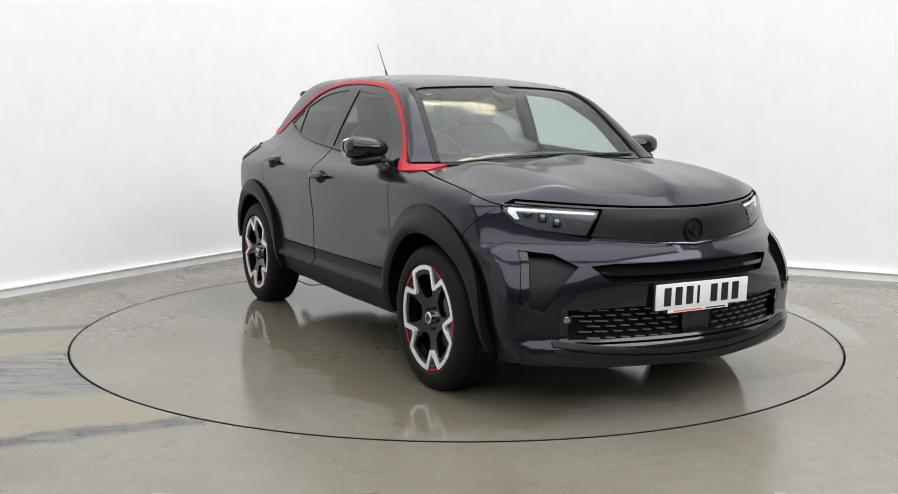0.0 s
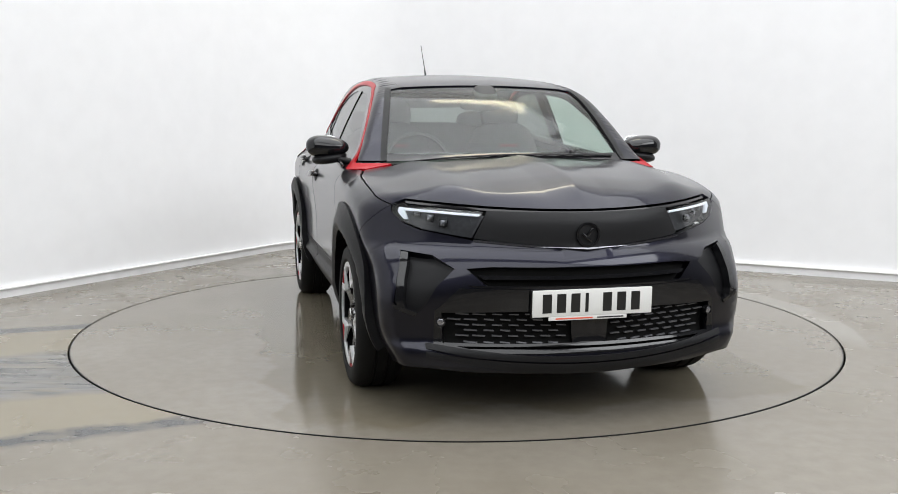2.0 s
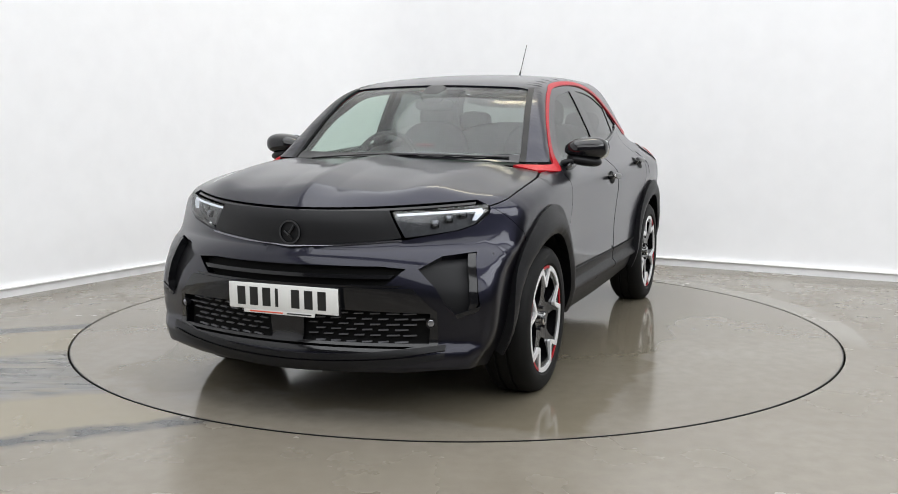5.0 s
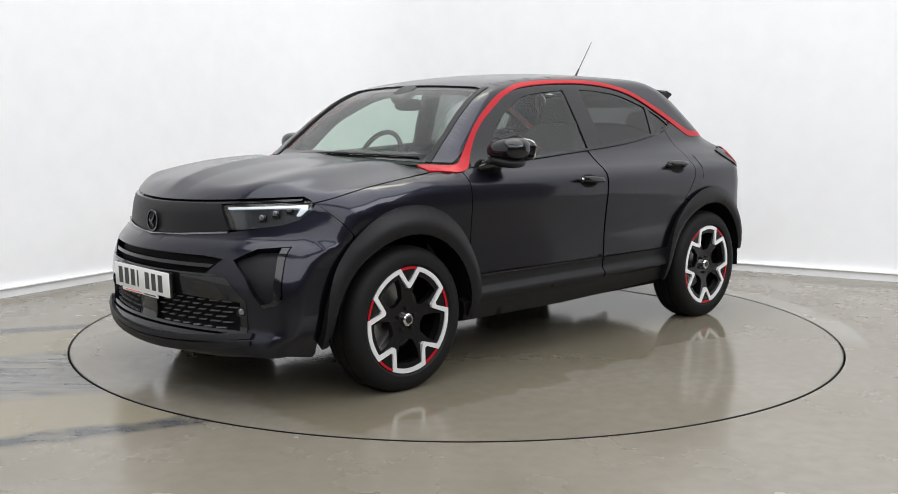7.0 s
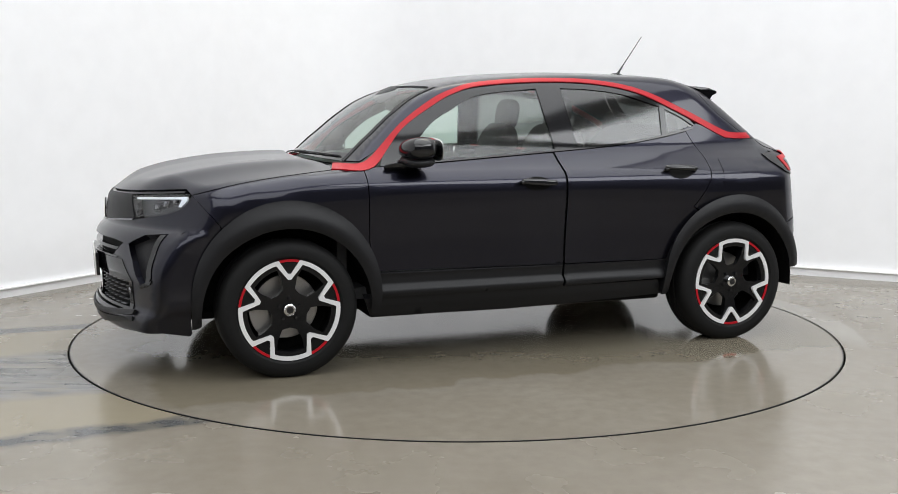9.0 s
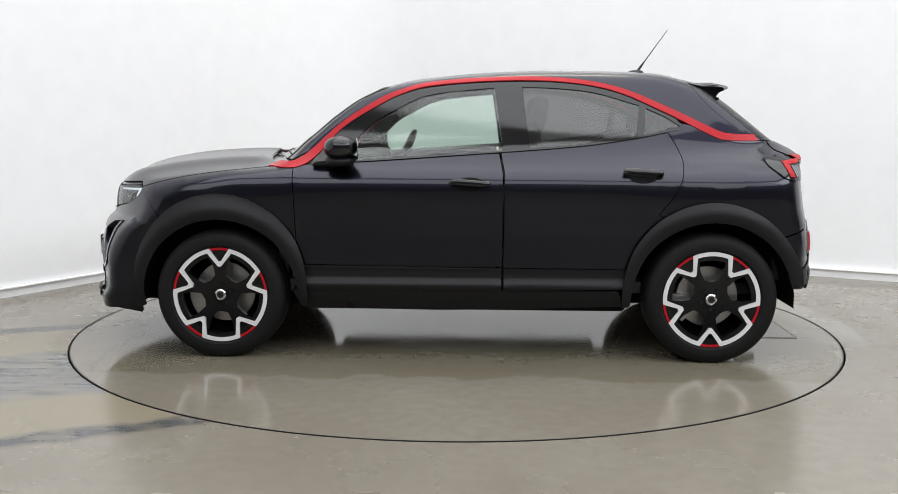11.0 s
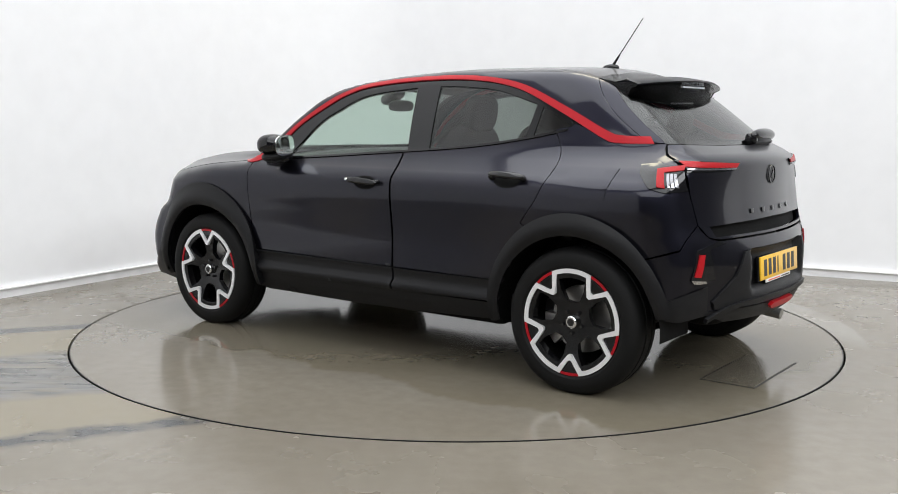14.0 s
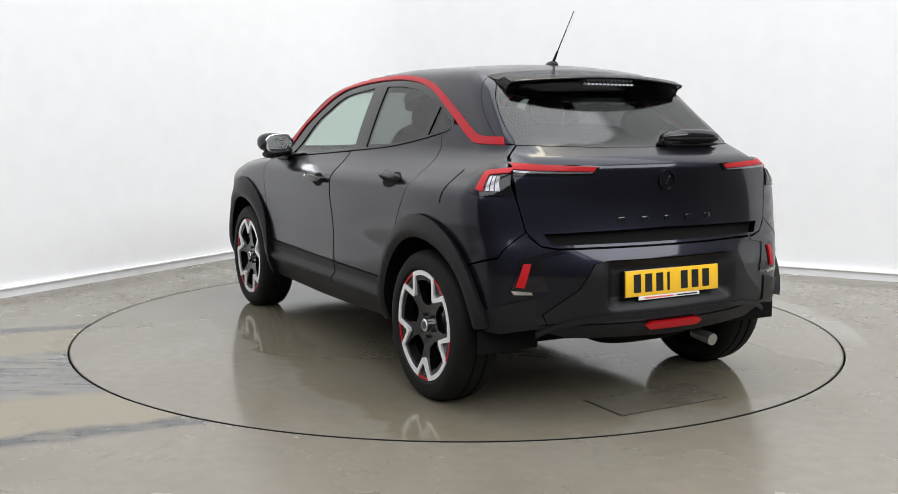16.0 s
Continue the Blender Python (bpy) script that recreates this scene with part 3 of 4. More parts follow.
# roof sides and pillars, between the red trim and the roof
top_line = line_from("top", [(x, ROOF_Y) for x in np.linspace(-1.185, 0.43, 40)], [0, 2])
ws_line = line_from("top", [(x - 0.004, y + 0.004) for x, y in WS_EDGE[::-1]], [0, 2])
HATCH = spline([(-1.185, top_line[0][1]), (-1.30, 1.318), (-1.47, 1.188), (-1.535, 1.155)])
up = [q for q in RED_UP if q[0] > -1.47]
for s in BOTH:
    Skin().add("side", top_line + ws_line[1:] + [(0.90, 1.046)] + up[8:] + HATCH[::-1][5:], grid=0.013, rim=0.008, sides=(s,)).done("roof_pillar", PAINT, car)

# side glass and its black frames
GF_TOP = spline([(0.66, 1.047), (0.50, 1.225), (0.372, 1.305), (0.19, 1.385), (-0.15, 1.424)])
gf = GF_TOP + [(-0.20, 1.095)] + [(x, belt(x) + 0.014) for x in np.linspace(-0.17, 0.62, 14)]
gr = [(-0.30, 1.428), (-0.45, 1.425)] + spline([(-0.60, 1.413), (-0.717, 1.392), (-0.92, 1.332)]) + [(-0.90, belt(-0.90) + 0.014)] + [(x, belt(x) + 0.014) for x in np.linspace(-0.85, -0.34, 9)]
gq = [(-0.955, 1.318), (-1.05, 1.275), (-1.135, 1.222), (-0.94, belt(-0.94) + 0.014)]
frame_line = [q for q in RED_LO if -1.15 < q[0] < 0.80]
frame_out = frame_line + [(-1.145, 1.222), (-1.125, 1.207)] + [(x, belt(x) + 0.002) for x in np.linspace(-1.09, 0.80, 40)]
for s in BOTH:
    Skin().add("side", frame_out, holes=(gf, gr, gq), grid=0.03, off=-0.003, rim=0.02, sides=(s,)).done("window_surround", GLOSS, car)
    Skin().add("side", gf, off=-0.008, rim=0.0, sides=(s,)).done("front_window", GLASS_F, car, "green-tinted door glass")
    Skin().add("side", gr, off=-0.008, rim=0.0, sides=(s,)).done("rear_window", GLASS_R, car, "dark privacy glass")
    Skin().add("side", gq, off=-0.008, rim=0.0, sides=(s,)).done("quarter_window", GLASS_R, car, "dark privacy glass")
    Skin().add("side", [(-1.03, 1.180), (-1.03, 1.285), (-1.13, 1.262), (-1.24, 1.205), (-1.20, 1.180)], off=-0.014, rim=0, grid=0.03, sides=(s,)).done("window_backing", GLOSS, car)
    # polished waist line
    Skin().add("side", [(x, belt(x) + 0.011) for x in np.linspace(-1.12, 0.66, 40)] + [(x, belt(x) + 0.001) for x in np.linspace(0.66, -1.12, 40)], off=0.004, rim=0.008, grid=0.02, sides=(s,)).done("waist_seal", GLOSS, car)

# ---- rear ----
glass_edge = spline([(0.600, 1.152), (0.585, 1.25), (0.545, 1.36), (0.50, 1.42)])
GE = line_from("rear", glass_edge, [0, 2])
rg = glass_edge + [(-y, z) for y, z in glass_edge[::-1]] + [(-0.3, 1.144), (0, 1.142), (0.3, 1.144)]
Skin().add("rear", rg, off=-0.004, rim=0.006).done("rear_screen", GLASS_R, car, "dark-tinted heated rear screen")
gate = [(0.60, 1.149), (0.62, 1.13), (0.66, 1.10), (0.69, 1.075), (0.71, 1.03), (0.70, 0.93), (0.672, 0.80), (0.62, 0.742), (0.55, 0.728)]
gate_out = gate + [(0, 0.728)] + [(-y, z) for y, z in gate[::-1]] + [(-0.3, 1.141), (0, 1.139), (0.3, 1.141)]
recess = [(0.60, 0.79), (0.57, 0.742), (0, 0.742), (-0.57, 0.742), (-0.60, 0.79), (0, 0.80)]
tailgate = Skin().add("rear", gate_out, holes=(recess,), gap=0.003, grid=0.03, rim=0.015).done("tailgate", PAINT, car)
Skin().add("rear", recess, off=-0.03, rim=0.0).done("handle_recess", DARK, tailgate, shift=False)
# quarter panel and tail corners
corner = line_from("rear", [(0.715, z) for z in np.linspace(0.735, 1.06, 12)], [0, 2])
edge = line_from("rear", gate[:7], [0, 2])
qp = DOOR_R[::-1] + [(-1.06, 1.212)] + [(-1.13, 1.222), (-1.15, 1.236)] + [q for q in RED_LO if q[0] < -1.17] + edge + [(-1.76, 0.70)] + [(-1.62, 0.655)] + arc(-WX, WZ, 0.47, 138, 63)
for s in BOTH:
    Skin().add("side", qp, gap=0.001, grid=0.03, sides=(s,)).done("rear_quarter_panel", PAINT, car)
    # hatch side beside the rear screen
    Skin().add("side", HATCH + [(-1.56, 1.150)] + GE, grid=0.025, gap=0.002, sides=(s,)).done("hatch_side", PAINT, car)

rb = [(0.671, 0.797), (0.66, 0.775), (0.615, 0.736), (0.55, 0.722), (-0.55, 0.722), (-0.615, 0.736), (-0.66, 0.775)] + [(-0.66, z) for z in np.linspace(0.72, 0.405, 12)] + [(-0.5, 0.36), (0, 0.34), (0.5, 0.36)] + [(0.66, z) for z in np.linspace(0.405, 0.72, 12)]
pocket = [(0.40, 0.665), (0.33, 0.675), (-0.33, 0.675), (-0.40, 0.665), (-0.47, 0.56), (-0.62, 0.46), (-0.60, 0.42), (0.60, 0.42), (0.62, 0.46), (0.47, 0.56)]
sk = Skin().add("rear", rb, holes=(pocket,), grid=0.03, rim=0.015)
bl = line_from("rear", [(0.671, 0.797)] + [(0.66, z) for z in np.linspace(0.775, 0.405, 14)], [0, 2])
sk.add("side", bl + [(-1.76, 0.378)] + arc(-WX, WZ, 0.435, 172, 138) + [(-1.62, 0.648), (-1.76, 0.692)], grid=0.03, sides=BOTH)
rear_bumper = sk.done("rear_bumper", PAINT, car)
Skin().add("rear", pocket, grid=0.022, off=0.010, rim=0.03, gap=0.003, warp=lambda p: -0.045 * step(0.36, 0.31, np.abs(p[:, 1])) * step(0.47, 0.50, p[:, 2]) * step(0.69, 0.65, p[:, 2])).done("centre_cladding", CLAD, rear_bumper, "matte black centre section", shift=False)
Skin().add("rear", [(0.645, 0.415), (0, 0.40), (-0.645, 0.415), (-0.645, 0.40), (-0.5, 0.355), (0, 0.335), (0.5, 0.355), (0.645, 0.40)], off=0.006, rim=0.03).done("rear_valance", CLAD, rear_bumper, shift=False)
lowc = line_from("rear", [(0.645, z) for z in np.linspace(0.53, 0.40, 8)], [0, 2])
for s in BOTH:
    Skin().add("side", lowc + [(-1.76, 0.382), (-1.715, 0.39), (-1.71, 0.47)], off=0.006, rim=0.02, sides=(s,)).done("corner_cladding", CLAD, rear_bumper, shift=False)

# ---- front ----
visor = [(y, 0.876 + 0.012 * abs(y)) for y in np.linspace(-0.40, 0.40, 21)] + [(0.455, 0.770)] + [(y, 0.730 + 0.078 * abs(y)) for y in np.linspace(0.40, -0.40, 21)] + [(-0.455, 0.770)]
head = [(0.415, 0.876), (0.52, 0.882), (0.65, 0.892), (0.745, 0.900), (0.752, 0.862), (0.72, 0.826), (0.66, 0.802), (0.56, 0.784), (0.47, 0.771)]
mirror_y = lambda l: [(-y, z) for y, z in l]
fb_top = [(y, 0.7235 + 0.078 * abs(y)) for y in np.linspace(-0.46, 0.46, 23)]
grille_u = [(0.50, 0.652), (0.43, 0.588), (0.40, 0.580), (-0.40, 0.580), (-0.43, 0.588), (-0.50, 0.652), (-0.40, 0.662), (0.40, 0.662)]
grille_l = [(0.60, 0.472), (0.595, 0.345), (0.50, 0.325), (-0.50, 0.325), (-0.595, 0.345), (-0.60, 0.472), (-0.30, 0.482), (0.30, 0.482)]
intake = [(0.545, 0.650), (0.620, 0.699), (0.735, 0.712), (0.765, 0.60), (0.782, 0.505), (0.76, 0.470), (0.70, 0.458), (0.66, 0.50), (0.618, 0.575)]
fb_side = [(0.66, 0.796), (0.73, 0.768), (0.79, 0.735)] + [(0.795, z) for z in np.linspace(0.71, 0.46, 9)] + [(0.74, 0.425), (0.66, 0.40)] + [(0.66, z) for z in np.linspace(0.37, 0.24, 5)]
fb = fb_top + [(0.56, 0.778)] + fb_side + [(0.5, 0.225), (0, 0.215), (-0.5, 0.225)] + [(-y, z) for y, z in fb_side[::-1]] + [(-0.56, 0.778)]
sk = Skin().add("front", fb, holes=(grille_u, grille_l, intake, mirror_y(intake)), grid=0.026, rim=0.04)
fl = line_from("front", dense(fb_side, 0.03, False), [0, 2])
head_side = line_from("front", [(0.66, 0.797), (0.72, 0.822), (0.755, 0.862), (0.752, 0.896)], [0, 2])
sk.add("side", fl[::-1] + head_side[1:] + [(1.712, 0.891), (1.602, 0.757)] + arc(WX, WZ, 0.46, 48, -12) + [(1.74, 0.215), (1.87, 0.24)], grid=0.026, sides=BOTH)
front_bumper = sk.done("front_bumper", PAINT, car)
Skin().add("front", visor, off=0.002, rim=0.03, grid=0.028).done("visor_panel", CLAD, car, "plain black front visor panel")
Skin().add("front", grille_u, off=-0.035, rim=0.0).done("upper_grille", DARK, front_bumper, shift=False)
Skin().add("front", grille_l, off=-0.035, rim=0.0).done("lower_grille", DARK, front_bumper, shift=False)
for s in BOTH:
    h = head if s > 0 else mirror_y(head)[::-1]
    lamp = Skin().add("front", h, off=-0.045, rim=0.0, grid=0.02).done("headlight", LAMP_BODY, car, "slim headlight with white light guide")
    Skin().add("front", h, off=0.002, rim=0.0, grid=0.02).done("lens", GLASS_L, lamp, shift=False)
    drl = [(0.43, 0.870), (0.52, 0.875), (0.65, 0.884), (0.730, 0.891), (0.737, 0.866), (0.717, 0.838), (0.703, 0.838), (0.712, 0.876), (0.65, 0.872), (0.52, 0.864), (0.436, 0.860)]
    Skin().add("front", drl if s > 0 else mirror_y(drl)[::-1], off=-0.012, rim=0.012, grid=0.02).done("light_guide", LAMP_W, lamp, shift=False)

# ---- wheels ----


def lathe(profile, n=64):
    """Turned round the y axis: profile of (radius, y)."""
    bm = bmesh.new()
    rows = [[bm.verts.new((r * math.cos(2 * math.pi * i / n), y, r * math.sin(2 * math.pi * i / n))) for i in range(n)] for r, y in profile]
    for a, b in zip(rows, rows[1:]):
        for i in range(n):
            bm.faces.new((a[i], b[i], b[(i + 1) % n], a[(i + 1) % n]))
    bmesh.ops.recalc_face_normals(bm, faces=bm.faces[:])
    return bm


def plate_bm(outline, holes, y0, y1, grid=0.05, dish=None):
    """A flat piece in the x, z plane from depth y0 to its face y1."""
    v, f = tri(outline, holes, grid)
    bm = bmesh.new()
    top = [bm.verts.new((x, y1 + (dish(math.hypot(x, z)) if dish else 0), z)) for x, z in v]
    low = [bm.verts.new((x, y0, z)) for x, z in v]
    seen = {}
    for t in f:
        for i in range(3):
            seen[(t[i], t[(i + 1) % 3])] = 1
        bm.faces.new([top[i] for i in t])
    for a, b in list(seen):
        if (b, a) not in seen:
            bm.faces.new((top[a], low[a], low[b], top[b]))
    bmesh.ops.recalc_face_normals(bm, faces=bm.faces[:])
    if sum(q.normal.y for q in bm.faces) < 0:
        bmesh.ops.reverse_faces(bm, faces=bm.faces[:])
    return bm


def polar(r, a):
    return (r * math.cos(radians(a)), r * math.sin(radians(a)))


RIM = 0.249


def zigzag(r_out, r_in, half, notch):
    pts = []
    for k in range(5):
        c = 90 + 72 * k
        pts += [polar(r_out, c + a) for a in np.linspace(-half, half, 9)]
        pts += [polar(r_in, c + 36 - notch), polar(r_in, c + 36 + notch)]
    return pts


def wheel(wx, s, turn):
    w = new("wheel")
    w.parent = car
    w.matrix_basis = pose(OX + wx, OY + s * 0.880, 0.336, 0, 0, 0 if s > 0 else 180) @ pose(0, 0, 0, 0, turn, 0)
    tagged(w, "alloy wheel in black, silver and red with a road tyre")
    R = 0.343
    tb = lathe([(RIM + 0.002, -0.005), (0.262, 0.006), (0.285, 0.009), (0.315, 0.003), (0.332, -0.012), (R - 0.003, -0.03), (R, -0.05), (R, -0.072), (R - 0.008, -0.075), (R - 0.008, -0.083), (R, -0.086), (R, -0.128), (R - 0.008, -0.131), (R - 0.008, -0.139), (R, -0.142), (R, -0.165), (R - 0.01, -0.19), (0.30, -0.215), (0.25, -0.215), (0.235, -0.20)], 96)
    flat = pose(0, 0, 0, 0, turn, 0)
    for v in tb.verts:
        q = flat @ v.co
        if q.z < -0.3345:
            v.co = flat.inverted() @ Vector((q.x, q.y, -0.3345))
    part_s("tyre", tb, TYRE, w)
    part_s("barrel", lathe([(RIM + 0.004, -0.006), (RIM - 0.002, -0.004), (RIM - 0.008, -0.012), (RIM - 0.014, -0.04), (RIM - 0.02, -0.20), (0.0, -0.205)], 64), DARK, w)
    part_s("brake_disc", lathe([(0.0, -0.115), (0.158, -0.115), (0.160, -0.118), (0.160, -0.135), (0.0, -0.135)], 48), BRAKE, w)
    part_s("brake_caliper", plate_bm([polar(0.185, a) for a in range(-25, 26, 5)] + [polar(0.095, a) for a in range(25, -26, -5)], [], -0.14, -0.085), BRAKE, w).matrix_basis = pose(0, 0, 0, 0, 20 - turn, 0)
    dish = lambda r: -0.022 * (1 - min(1, r / 0.22) ** 1.5)
    holes = []
    for k in range(5):
        c = 90 + 72 * k
        holes.append([polar(0.205, c + a) for a in (-19, -10, 0, 10, 19)] + [polar(0.16, c + 22), polar(0.105, c + 20), polar(0.09, c), polar(0.105, c - 20), polar(0.16, c - 22)])
    part_s("spokes", plate_bm([polar(RIM - 0.004, a) for a in range(0, 360, 5)], holes, -0.05, -0.006, 0.02, dish), WHEEL_BLACK, w)
    part_s("silver_edge", plate_bm(zigzag(RIM, 0.178, 24, 2.4), [zigzag(RIM - 0.021, 0.150, 19.8, 2.9)], -0.02, 0.0005, 0.03), SILVER, w)
    for k in range(5):
        c = 90 + 72 * k + 36
        part_s("red_insert", plate_bm([polar(RIM, c + a) for a in range(-11, 12, 2)] + [polar(RIM - 0.012, c + a) for a in range(11, -12, -2)], [], -0.02, -0.001), RED, w)
        part_s("wheel_bolt", lathe([(0.0, -0.012), (0.007, -0.012), (0.008, -0.016), (0.008, -0.03)], 10), GLOSS, w).location = (polar(0.052, c)[0], 0, polar(0.052, c)[1])
    cap = part_s("hub_cap", lathe([(0.0, -0.004), (0.024, -0.004), (0.029, -0.008), (0.030, -0.03)], 32), CHROME, w)
    part_s("badge", lathe([(0.0, -0.002), (0.017, -0.002), (0.018, -0.005)], 24), GLOSS, cap)
    return w


def part_s(name, bm, mat, parent, label=""):
    ob = part(name, bm, mat, parent, label)
    for pl in ob.data.polygons:
        pl.use_smooth = True
    ob.data.set_sharp_from_angle(angle=radians(35))
    return ob


for wx, s, turn in ((WX, 1, 36), (-WX, 1, 0), (WX, -1, 14), (-WX, -1, 50)):
    wheel(wx, s, turn)

# wheel housings and floor pan
for wx in (WX, -WX):
    for s in BOTH:
        bm = bmesh.new()
        rows = [[bm.verts.new((wx + 0.43 * math.cos(radians(a)), s * y, WZ + 0.43 * math.sin(radians(a)))) for a in range(-5, 186, 10)] for y in (0.85, 0.55)]
        for i in range(len(rows[0]) - 1):
            bm.faces.new((rows[0][i], rows[0][i + 1], rows[1][i + 1], rows[1][i]))
        bm.faces.new(rows[1])
        put("wheel_housing", bm, DARK, car)
put("floor_pan", box_bm(-1.50, 1.9, -0.55, 0.55, 0.25, 0.34, 0.02), DARK, car)
put("floor_side", box_bm(-0.85, 0.86, 0.52, 0.79, 0.25, 0.34, 0.02), DARK, car)
put("floor_side", box_bm(-0.85, 0.86, -0.79, -0.52, 0.25, 0.34, 0.02), DARK, car)

# ---- fittings of the car ----


def on(view, u, v, off=0.0):
    """A frame on the body: origin at the point, z along the outward normal."""
    p, n = lift(view, [(u, v)])
    n = Vector(n[0])
    z = n
    up = Vector((0, 0, 1)) if abs(n.z) < 0.9 else Vector((1, 0, 0))
    x = up.cross(z).normalized()
    y = z.cross(x)
    m = Matrix((x, y, z)).transposed().to_4x4()
    m.translation = Vector(p[0]) + n * off
    return m


def mirrored(m, s):
    return m if s > 0 else Matrix.Diagonal((1, -1, 1, 1)) @ m


def blob(sx, sy, sz, power=2.5, n=32, m=16):
    """A rounded block, superellipsoid, with half sizes sx, sy, sz."""
    bm = bmesh.new()
    sp = lambda v: math.copysign(abs(v) ** (2 / power), v)
    rows = []
    for j in range(1, m):
        b = math.pi * j / m - math.pi / 2
        rows.append([bm.verts.new((sx * sp(math.cos(b)) * sp(math.cos(2 * math.pi * i / n)), sy * sp(math.cos(b)) * sp(math.sin(2 * math.pi * i / n)), sz * sp(math.sin(b)))) for i in range(n)])
    for a, b in zip(rows, rows[1:]):
        for i in range(n):
            bm.faces.new((a[i], a[(i + 1) % n], b[(i + 1) % n], b[i]))
    bm.faces.new(rows[0][::-1]), bm.faces.new(rows[-1])
    return bm


def moved(bm, m):
    bm.transform(m)
    if m.determinant() < 0:
        bmesh.ops.reverse_faces(bm, faces=bm.faces[:])
    return bm


def bar(name, view, pts, mat, parent, off=0.003, rim=0.006, grid=0.03, label="", sides=(1,), holes=()):
    ob = Skin().add(view, pts, holes=holes, off=off, rim=rim, grid=grid, sides=sides).done(name, mat, parent, label, shift=parent is car)
    return ob


# door handles with their cups, the lock and the fuel flap
for s in BOTH:
    for x, z, w, lock in ((-0.03, 0.925, 0.104, True), (-0.913, 0.972, 0.102, False)):
        m = mirrored(on("side", x, z), s)
        cup = [(x + w * 0.72 * math.cos(a), z - 0.002 + 0.036 * math.sin(a)) for a in np.linspace(0, 2 * math.pi, 20, endpoint=False)]
        h = put("door_handle", moved(blob(w, 0.017, 0.013, 2.7), m @ pose(0, 0.004, 0.030, 0, 0, -4)), GLOSS, car, "gloss black pull handle")
        Skin().add("side", cup, off=0.0015, rim=0, grid=0.02, sides=(s,)).done("cup", DARK, h, shift=False)
        for k in (-1, 1):
            put("stay", moved(blob(0.016, 0.012, 0.020, 3), m @ pose(k * w * 0.86, 0.004, 0.012)), GLOSS, h)
        if lock and s > 0:
            put("lock", moved(lathe([(0.0, 0.0), (0.007, 0.0), (0.008, -0.003)], 16), m @ pose(-0.102 if s > 0 else 0.102, 0.010, 0.0425, 90, 0, 0)), CHROME, h)
bar("fuel_flap", "side", inset(dense([(-1.215, 1.035), (-1.455, 1.040), (-1.435, 0.900), (-1.18, 0.892)], 0.05), 0.0), PAINT, car, off=0.0025, rim=0.004)

# door mirrors
def housing(sx, sy, sz, s):
    """A mirror shell, slimmer towards the door and flat underneath."""
    bm = blob(sx, sy, sz, 2.4)
    for v in bm.verts:
        k = s * v.co.y / sy
        v.co.z *= (0.86 + 0.14 * k) * (1.0 if v.co.z > 0 else 0.8)
        v.co.z += 0.010 * k
        v.co.x *= 0.95 + 0.05 * k
    return bm


for s in BOTH:
    mir = put("door_mirror", moved(housing(0.088, 0.112, 0.072, s), pose(0.635, s * 0.895, 1.105, s * -5, 3, s * 10)), GLOSS, car, "gloss black door mirror")
    put("lower_shell", moved(blob(0.080, 0.092, 0.030, 2.4), pose(0.632, s * 0.885, 1.050, s * -8, 3, s * 10)), CLAD, mir)
    put("arm", moved(blob(0.055, 0.09, 0.020, 2.6), pose(0.66, s * 0.80, 1.035, s * 14, 0, 0)), CLAD, mir)
    put("mirror_glass", moved(blob(0.004, 0.088, 0.056, 3.0), pose(0.548, s * 0.905, 1.108, s * -5, 3, s * 10)), MIRROR, mir)
    put("mirror_foot", moved(blob(0.10, 0.012, 0.03, 2.6), pose(0.69, s * 0.835, 1.022, s * -35, 4, 0)), GLOSS, mir)

# aerial
aer = put("aerial", moved(blob(0.05, 0.018, 0.022, 2.2), pose(-0.985, 0.0, 1.525, 0, 4, 0)), GLOSS, car, "thin roof aerial")


def tube(pts, r, n=8, closed=False):
    """A round bar that follows points."""
    bm = bmesh.new()
    rows = []
    k = len(pts)
    for i, p in enumerate(pts):
        t = (pts[(i + 1) % k if closed else min(i + 1, k - 1)] - pts[(i - 1) % k if closed else max(i - 1, 0)]).normalized()
        up = Vector((0, 0, 1)) if abs(t.z) < 0.8 else Vector((1, 0, 0))
        x = t.cross(up).normalized()
        y = x.cross(t)
        rows.append([bm.verts.new(p + x * r * math.cos(2 * math.pi * j / n) + y * r * math.sin(2 * math.pi * j / n)) for j in range(n)])
    for i in range(k if closed else k - 1):
        a, b = rows[i], rows[(i + 1) % k]
        sh = min(range(n), key=lambda q: (a[0].co - b[q].co).length)
        for j in range(n):
            bm.faces.new((a[j], a[(j + 1) % n], b[(j + 1 + sh) % n], b[(j + sh) % n]))
    if not closed:
        bm.faces.new(rows[0][::-1]), bm.faces.new(rows[-1])
    bmesh.ops.recalc_face_normals(bm, faces=bm.faces[:])
    return bm


def rod(a, b, r0, r1, n=10):
    a, b = Vector(a), Vector(b)
    bm = bmesh.new()
    q = (b - a).to_track_quat("Z", "Y").to_matrix().to_4x4()
    bmesh.ops.create_cone(bm, cap_ends=True, segments=n, radius1=r0, radius2=r1, depth=(b - a).length, matrix=Matrix.Translation((a + b) / 2) @ q)
    return bm


put("mast_foot", rod((-0.992, 0, 1.53), (-1.035, 0, 1.592), 0.009, 0.005), GLOSS, aer)
put("mast", rod((-1.03, 0, 1.585), (-1.165, 0, 1.775), 0.0032, 0.0022), GLOSS, aer)

# ---- number plates, with plain bars for their characters ----


